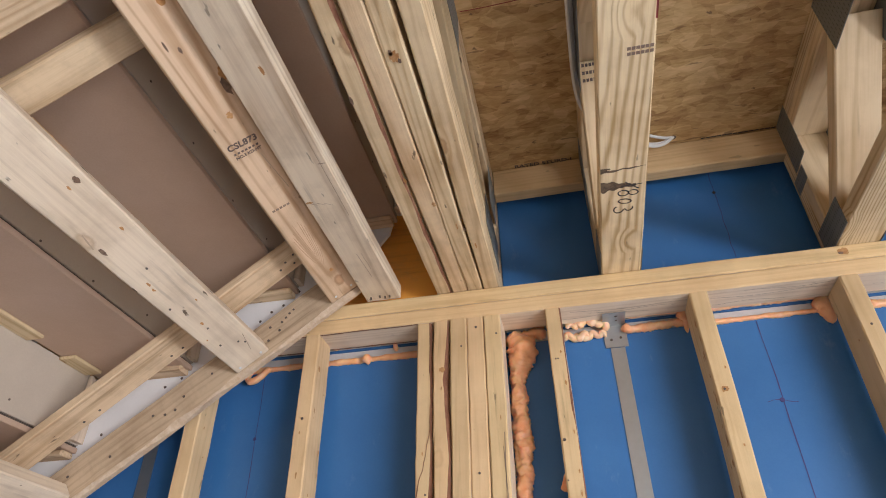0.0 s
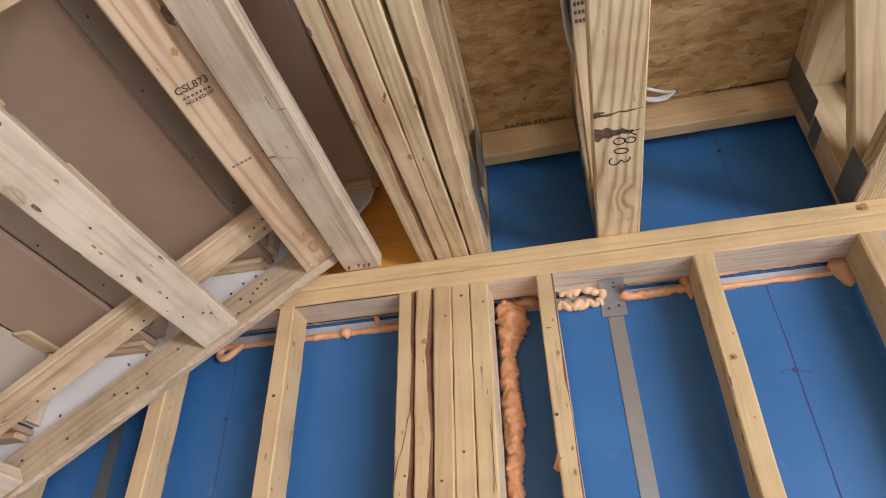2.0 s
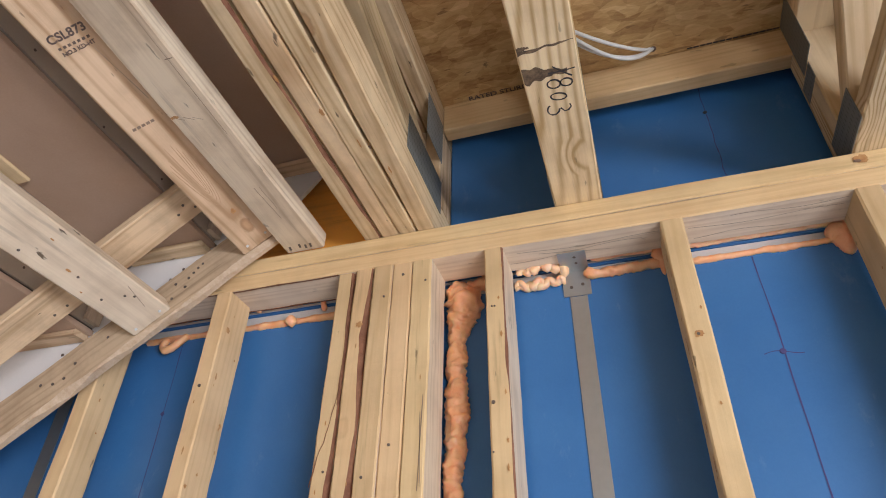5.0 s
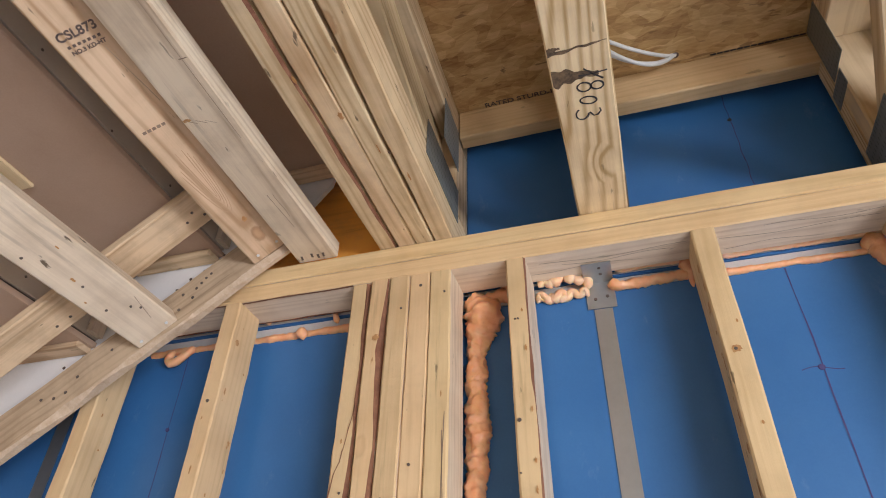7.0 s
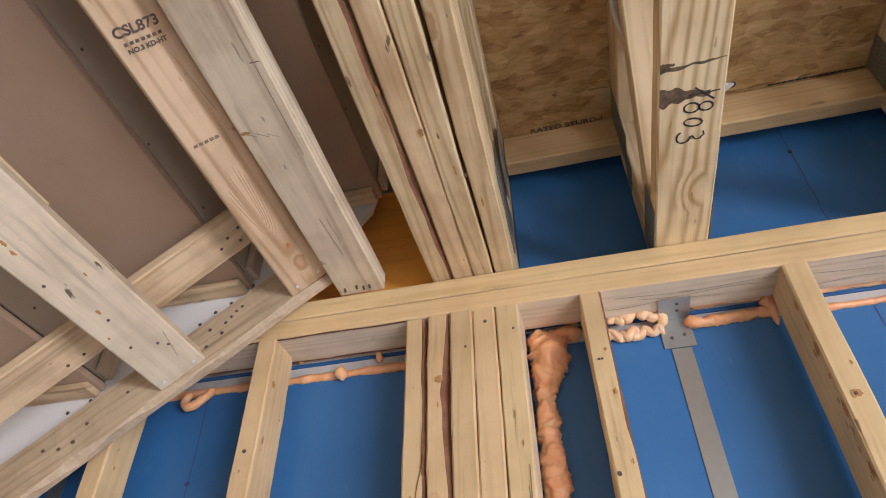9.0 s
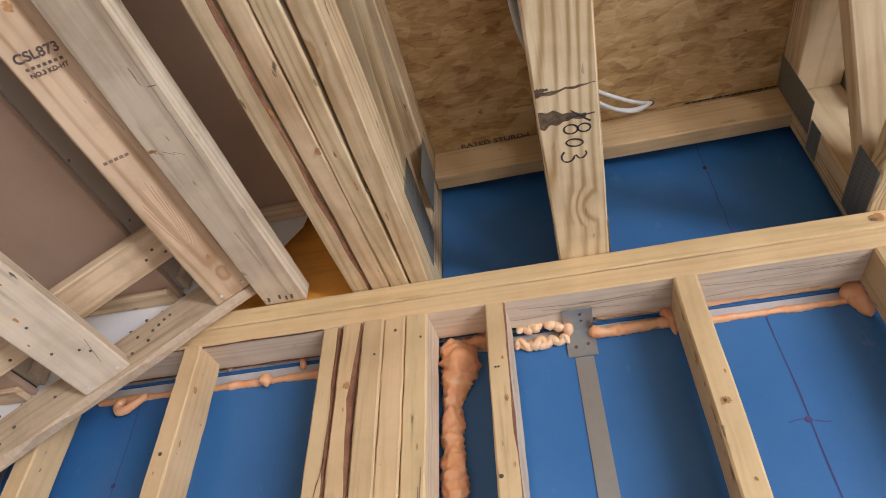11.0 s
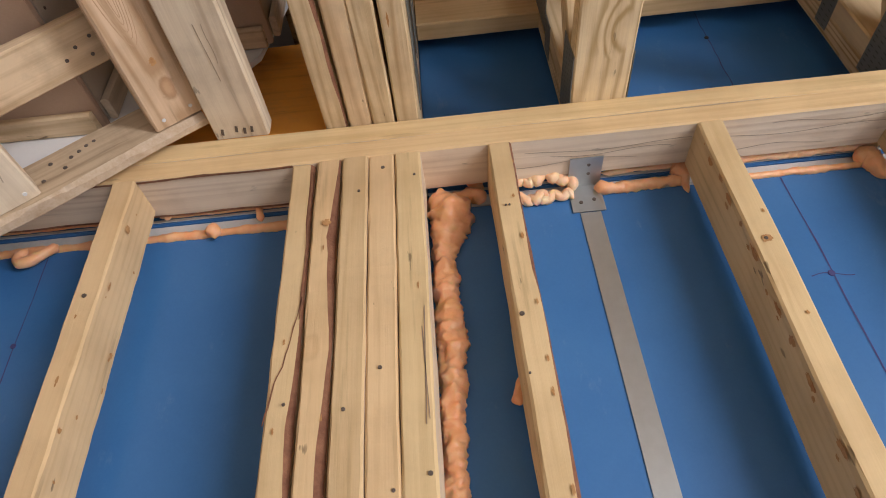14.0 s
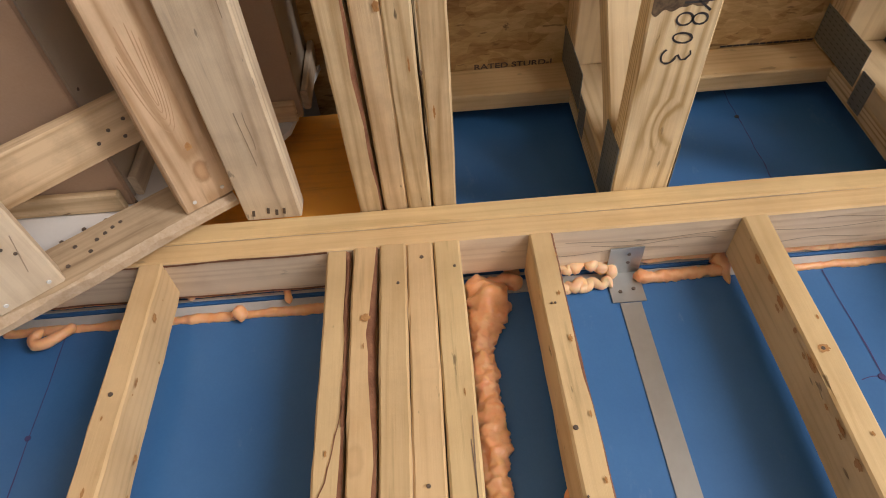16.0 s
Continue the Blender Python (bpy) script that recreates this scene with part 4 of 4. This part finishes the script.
# ---- spray foam ----
def bead_mesh(pts, seed, lump=0.35, freq=38.0, rings=16, creased=0.45):
    """Expanded foam along a line of (x, y, z, radius): overlapping swells and a puckered skin."""
    P = [Vector(p[:3]) for p in pts]
    R = [p[3] for p in pts]
    path = []
    for i in range(len(P) - 1):
        p0, p1, p2, p3 = P[max(0, i - 1)], P[i], P[i + 1], P[min(len(P) - 1, i + 2)]
        n = max(3, int((p2 - p1).length / 0.0028))
        for j in range(n):
            t = j / n
            q = 0.5 * ((2 * p1) + (p2 - p0) * t + (2 * p0 - 5 * p1 + 4 * p2 - p3) * t * t + (3 * p1 - p0 - 3 * p2 + p3) * t ** 3)
            path.append((q, R[i] + (R[i + 1] - R[i]) * t))
    path.append((P[-1], R[-1]))
    bm = bmesh.new()
    loops = []
    s = 0.0
    for i, (q, r) in enumerate(path):
        if i:
            s += (q - path[i - 1][0]).length
        d = (path[min(i + 1, len(path) - 1)][0] - path[max(i - 1, 0)][0]).normalized()
        u = d.cross(Vector((0.13, 0.97, 0.2))).normalized()
        v = d.cross(u)
        taper = min(1.0, 0.25 + 1.1 * min(i, len(path) - 1 - i) / 4)
        ring = []
        for k in range(rings):
            a = 2 * math.pi * k / rings
            w = u * math.cos(a) + v * math.sin(a)
            swell = abs(math.sin(s * freq * 0.5 + 2.6 * noise.noise((s * 24, seed, 0)) + 0.9 * math.cos(a + seed + 3 * noise.noise((s * 9, seed, 4))))) ** 0.55 - 0.5
            n1 = noise.noise((q + w * r) * 42 + Vector((seed, 0, 0)))
            n2 = noise.noise((q + w * r) * 130 + Vector((0, seed, 0)))
            ring.append(bm.verts.new(q + w * r * taper * (1 + lump * creased * swell + lump * 0.8 * n1 + lump * 0.6 * n2 + lump * 0.3 * noise.noise((q + w * r) * 260))))
        loops.append(ring)
    for a, b in zip(loops, loops[1:]):
        for k in range(rings):
            bm.faces.new((a[k], a[(k + 1) % rings], b[(k + 1) % rings], b[k]))
    bm.faces.new(list(reversed(loops[0])))
    bm.faces.new(loops[-1])
    bmesh.ops.recalc_face_normals(bm, faces=bm.faces[:])
    return bm


def bead(pts, seed, label, mat=FOAM, **kw):
    return tagged(link_mesh("spray_foam", bead_mesh(pts, seed, **kw), mat, smooth=True), label, "spray foam", "spray foam beads")


def straight(x0, x1, y, z0, z1, r, n=6):
    return [(x0 + (x1 - x0) * i / n, y, z0 + (z1 - z0) * i / n, r * (0.85 + 0.3 * abs(math.sin(i * 2.1)))) for i in range(n + 1)]


bead([(-0.1245, 1.388, 2.318, 0.016), (-0.114, 1.386, 2.295, 0.026), (-0.104, 1.384, 2.266, 0.034), (-0.113, 1.388, 2.232, 0.022), (-0.119, 1.39, 2.19, 0.017), (-0.1215, 1.389, 2.13, 0.0185), (-0.121, 1.39, 2.06, 0.0195),
      (-0.122, 1.39, 1.99, 0.0185), (-0.126, 1.39, 1.93, 0.016), (-0.128, 1.39, 1.87, 0.0145), (-0.128, 1.39, 1.80, 0.017), (-0.128, 1.39, 1.70, 0.016), (-0.128, 1.39, 1.55, 0.016), (-0.128, 1.39, 1.3, 0.015)],
     1, "thick orange foam bead down the side of the five-stud post", lump=0.45, freq=95.0, rings=28, creased=0.6)
bead([(-0.105, 1.392, 2.318, 0.010), (-0.085, 1.39, 2.312, 0.012), (-0.065, 1.392, 2.316, 0.015), (-0.045, 1.392, 2.305, 0.013)], 2, "orange foam bead along the insulation's top edge")
bead([(-0.075, 1.384, 2.343, 0.007), (-0.058, 1.388, 2.338, 0.010), (-0.055, 1.392, 2.318, 0.008)], 22, "orange foam dab behind the top plate")
bead(straight(-0.622, -0.328, 1.395, 2.2940, 2.2950, 0.0076), 3, "smooth orange foam bead along the insulation's top edge", lump=0.3, freq=24.0)
bead([(-0.508, 1.388, 2.298, 0.009), (-0.497, 1.383, 2.291, 0.013), (-0.494, 1.386, 2.276, 0.007)], 31, "orange foam drip on the bead", lump=0.2)
bead([(-0.588, 1.378, 2.328, 0.0085), (-0.574, 1.378, 2.327, 0.0085)], 32, "pale foam dab behind the top plate", PALEFOAM, lump=0.15)
bead(straight(-0.60, -0.33, 1.388, 2.3355, 2.3350, 0.0026), 33, "thin pale foam line behind the top plate", PALEFOAM, lump=0.3)
bead([(-0.428, 1.384, 2.337, 0.007), (-0.425, 1.387, 2.322, 0.0065), (-0.422, 1.391, 2.308, 0.008)], 34, "orange foam drip across the gap", lump=0.2)
bead(straight(-0.885, -0.610, 1.395, 2.2935, 2.2950, 0.0075), 4, "smooth orange foam bead along the insulation's top edge", lump=0.3, freq=24.0)
bead([(-0.765, 1.388, 2.297, 0.009), (-0.776, 1.380, 2.278, 0.008), (-0.792, 1.378, 2.262, 0.009), (-0.810, 1.378, 2.258, 0.009), (-0.821, 1.380, 2.272, 0.008), (-0.812, 1.383, 2.290, 0.008)], 41, "curl of orange foam hanging from the bead", lump=0.15)
bead(straight(-0.88, -0.61, 1.388, 2.3350, 2.3355, 0.0028), 42, "thin orange foam line behind the top plate", lump=0.3)


def tangle(x0, x1, z, amp, n, r, seed, y):
    """A bead laid to and fro by hand, uneven from stroke to stroke."""
    rng = random.Random(seed)
    return [(x0 + (x1 - x0) * i / n + rng.uniform(-0.004, 0.004), y + rng.uniform(-0.004, 0.003), z + (amp if i % 2 else -amp) * rng.uniform(0.5, 1.2), r * rng.uniform(0.75, 1.3)) for i in range(n + 1)]


bead(tangle(0.006, 0.094, 2.3200, 0.0075, 9, 0.0078, 5, 1.3725), 5, "curly pale orange foam squeezed up to the top plate", PALEFOAM, lump=0.32, rings=20)
bead(tangle(0.002, 0.096, 2.2935, 0.0070, 10, 0.0070, 8, 1.388), 6, "curly pale orange foam along the insulation's top edge", PALEFOAM, lump=0.32, rings=20)
bead(tangle(0.0, 0.06, 2.288, 0.004, 5, 0.0055, 9, 1.389), 62, "small foam drips below the curly bead", PALEFOAM, lump=0.3)
bead([(0.086, 1.373, 2.326, 0.009), (0.099, 1.377, 2.314, 0.0088), (0.097, 1.384, 2.298, 0.0085)], 61, "pale orange foam loop beside the steel strap", PALEFOAM, lump=0.2)
bead([(0.134, 1.388, 2.304, 0.008), (0.142, 1.386, 2.301, 0.0105), (0.155, 1.389, 2.299, 0.0100), (0.18, 1.392, 2.301, 0.0095), (0.21, 1.393, 2.302, 0.0105), (0.24, 1.393, 2.304, 0.0095), (0.27, 1.393, 2.306, 0.0105), (0.290, 1.393, 2.306, 0.010)], 7, "ragged orange foam bead along the insulation's top edge", lump=0.55, freq=110.0)
bead(straight(0.150, 0.272, 1.382, 2.329, 2.329, 0.004), 71, "thin pale foam line behind the top plate", PALEFOAM, lump=0.5)
bead([(0.266, 1.382, 2.336, 0.010), (0.276, 1.385, 2.328, 0.014), (0.281, 1.388, 2.308, 0.011), (0.281, 1.391, 2.292, 0.005), (0.281, 1.392, 2.276, 0.004)], 72, "orange foam in the corner beside the stud", lump=0.35)
bead(straight(0.305, 0.605, 1.393, 2.297, 2.299, 0.0058, 8), 8, "orange foam bead along the insulation's top edge", lump=0.4, freq=70.0)
bead(straight(0.305, 0.605, 1.383, 2.331, 2.330, 0.0068, 8), 81, "pale orange foam line behind the top plate", PALEFOAM, lump=0.5, freq=70.0)
bead([(0.560, 1.39, 2.315, 0.012), (0.578, 1.388, 2.308, 0.019), (0.587, 1.388, 2.285, 0.014), (0.588, 1.39, 2.262, 0.007)], 82, "orange foam lump in the corner beside the stud", lump=0.35)
bead(straight(0.632, 0.938, 1.393, 2.299, 2.300, 0.009, 8), 83, "orange foam bead along the insulation's top edge", lump=0.4, freq=70.0)
bead([(-0.034, 1.372, 1.975, 0.004), (-0.036, 1.376, 1.960, 0.007), (-0.039, 1.374, 1.944, 0.009), (-0.037, 1.37, 1.936, 0.005)], 9, "dab of orange foam squeezed past the stud", lump=0.3)

# ---- cables ----
def cable(points, r, name="cable"):
    cu = bpy.data.curves.new(name, "CURVE")
    cu.dimensions, cu.bevel_depth, cu.bevel_resolution, cu.resolution_u = "3D", r, 3, 10
    sp = cu.splines.new("NURBS")
    sp.points.add(len(points) - 1)
    for pt, c in zip(sp.points, points):
        pt.co = (*c, 1)
    sp.use_endpoint_u, sp.order_u = True, 4
    cu.materials.append(CABLE)
    return tagged(new(name, cu), "white sheathed electrical cable passing through the floor truss", "cable", "electrical cables")


for k, (sag, side) in enumerate(((0.002, -0.012), (0.026, 0.004), (0.010, 0.020))):
    d = 0.011 * (k - 1)
    cable([(0.093 + d * 0.3, -1.5, 2.69 + d), (0.090 + d * 0.4, 0.3, 2.70 + d), (0.092 + d * 0.4, 0.85, 2.70 + d), (0.097 + d * 0.3, 1.02, 2.70 + d), (0.13, 1.10 + side, 2.725 + d), (0.18, 1.17 + side, 2.758 + 0.3 * d),
           (0.235, 1.232 + side, 2.780 - sag), (0.290, 1.268 + 0.7 * side, 2.786 - 1.3 * sag), (0.330, 1.288 + 0.3 * side, 2.792 - 0.6 * sag), (0.349 + 0.2 * d, 1.294, 2.799), (0.351 + 0.2 * d, 1.296, 2.806)], 0.0042)

nail(bpy.data.objects["ceiling"], 0.352, 1.297, FLOOR_ABOVE - 0.0004, (0, 0, -1), 0.0085, NAILDARK, "drilled_hole")

# ---- writing ----
def text(body, size, m, parent, mat=INK, name="stamp", bold=0.0):
    cu = bpy.data.curves.new(name, "FONT")
    cu.body, cu.size, cu.align_x, cu.align_y, cu.extrude = body, size, "CENTER", "CENTER", 0.0002
    cu.offset = bold
    tmp = new("tmp_text", cu)
    bpy.context.view_layer.update()
    me = bpy.data.meshes.new_from_object(tmp.evaluated_get(bpy.context.evaluated_depsgraph_get()))
    bpy.data.objects.remove(tmp)
    me.materials.clear()
    me.materials.append(mat)
    ob = new(name, me)
    ob.parent = parent
    ob.matrix_local = m
    return ob


def frame_of(x, y, z, X, Y):
    X, Y = Vector(X), Vector(Y)
    Z = X.cross(Y)
    m = Matrix((X, Y, Z)).transposed().to_4x4()
    m.translation = (x, y, z)
    return m


# brace stamp, in the brace's frame: x up the slope, y towards the wall
bx = lambda x, y: frame_of(x, y, -0.0195, (0.99, 0.12, 0), (0.12, -0.99, 0))
mid = (1.2385 + 0.2) / 2
text("CSL873", 0.0182, bx(-0.006, 0.703 - mid), B, STAMPINK, bold=0.0005)
text("NO.3 KD-HT", 0.0088, bx(-0.006, 0.7285 - mid), B, STAMPINK, bold=0.0003)
for j in range(7):
    part("stamp_bar", box_mesh(-0.0022, 0.0022, -0.0021, 0.0021, -0.0002, 0.0002), STAMPINK, B, "", bx(-0.028 + 0.0072 * j, 0.7160 - mid + 0.0009 * j))
for j in range(5):
    part("stamp_bar", box_mesh(-0.003, 0.003, -0.0025, 0.0025, -0.0002, 0.0002), FADED, B, "", bx(-0.030 + 0.008 * j, 0.880 - mid + 0.001 * j))

chord = [o for o in T1.children if o.name.startswith("bottom_chord")][0]
cy = chord.location.y
tx = lambda x, y, z=-0.0198: frame_of(x, y - cy, z, (0.12, 0.99, 0), (0.99, -0.12, 0))


def strokes(paths, m, parent, width=0.0036, name="pen_stroke"):
    for pts in paths:
        ob = line_strip(name, [(x, y, 0) for x, y in pts], width, INK, parent, "z")
        ob.matrix_local = m


def arc(cx, cy_, rx, ry, a0, a1, n=18):
    return [(cx + rx * math.cos(radians(a0 + (a1 - a0) * i / n)), cy_ + ry * math.sin(radians(a0 + (a1 - a0) * i / n))) for i in range(n + 1)]


pen = frame_of(0.012, 0.992 - cy, -0.0197, (-0.03, 0.9995, 0), (-0.9995, -0.03, 0)) @ Matrix(((0.92, 0.3, 0, 0), (0, -0.9, 0, 0), (0, 0, 1, 0), (0, 0, 0, 1)))
strokes([arc(-0.001, 0.008, 0.008, 0.0095, 0, 360), arc(0.002, -0.012, 0.009, 0.0105, 0, 360),
         arc(0.029, -0.003, 0.0075, 0.013, 0, 360),
         [(0.046, 0.016), (0.052, 0.019), (0.060, 0.015), (0.062, 0.009), (0.055, 0.002)] + arc(0.058, -0.010, 0.012, 0.010, 95, -140, 12)], pen, chord)
strokes([[(-0.030, 0.02), (-0.024, 0.0), (-0.020, -0.022)], [(-0.034, -0.016), (-0.024, -0.002), (-0.014, 0.016)]], pen, chord)
for pts in ([(0, -0.016 + 0.004 * i, 0.012) for i in range(9)], [(0, 0.001 * i, 0.012 - 0.004 * i) for i in range(8)]):
    st = line_strip("pen_stroke", pts, 0.0026, INK, T1, "x")
    st.matrix_local = Matrix.Translation((-0.0456, 1.285, 0.235))
for k in range(2):
    for j in range(6):
        part("stamp_bar", box_mesh(-0.0028, 0.0028, -0.0030, 0.0030, -0.0002, 0.0002), FADED, chord, "", pose(0.004 + 0.0068 * j, 0.646 + 0.010 * k - cy, -0.0197))
line_strip("paint_edge", [(0.0425, 0.40 - cy + 0.02 * i, -0.0195) for i in range(11)], 0.004, RED, chord, "z")
# dark smears across the chord
SMEAR = sheet("dark_smear", (0.045, 0.032, 0.024), (0.26, 0.175, 0.10), 70.0, 0.8, 300.0, 0.1)


def smear(x0, x1, y, drift, wide, seed):
    """A tapering, ragged dirty streak across the underside of the chord."""
    bm = bmesh.new()
    n = 22
    rows = []
    for i in range(n + 1):
        f = i / n
        w = wide * (1 - 0.75 * f) * (0.8 + 0.5 * noise.noise((f * 6.0, seed, 0.3)))
        c = y - cy + drift * f + 0.004 * noise.noise((f * 5.0, seed, 4.0))
        rows.append([bm.verts.new((x0 + (x1 - x0) * f, c + d * w, -0.0196)) for d in (-0.5, 0.5)])
    for p, q in zip(rows, rows[1:]):
        bm.faces.new((p[0], p[1], q[1], q[0]))
    return part("smear", bm, SMEAR, chord)


smear(-0.0425, 0.024, 0.966, 0.004, 0.034, 1.0)
smear(-0.0425, 0.040, 0.924, -0.006, 0.009, 2.0)
smear(-0.0425, -0.024, 0.916, 0.0, 0.014, 4.0)
# mill stamp on the web beside the chord
for k in range(3):
    for j in range(4):
        part("stamp_bar", box_mesh(-0.0028, 0.0028, -0.0034, 0.0034, -0.0002, 0.0002), STAMPINK, T1, "", frame_of(-0.036 + 0.0075 * j, 0.905 + 0.0125 * k, 2.6836 - 0.0095 * k - TOP, (1, 0, 0), (0, -0.795, 0.606)))


ceil = bpy.data.objects["ceiling"]
text("RATED STURD-I", 0.0165, frame_of(0.004, 1.3172, FLOOR_ABOVE - 0.0008, (1.36, 0, 0), (0, -1, 0)), ceil, STAMPINK, name="printed_word", bold=0.0003)
for j in range(14):
    part("printed_bar", box_mesh(-0.006, 0.006, -0.002, 0.002, -0.0002, 0.0002), INK, ceil, "", pose(0.43 + 0.0135 * j, 1.3165, FLOOR_ABOVE - 0.0006))
line_strip("chalk_line", [(-0.13 + 0.03 * i, 0.799 + 0.001 * math.sin(i), FLOOR_ABOVE - 0.0006) for i in range(20)], 0.003, RED, ceil, "z")
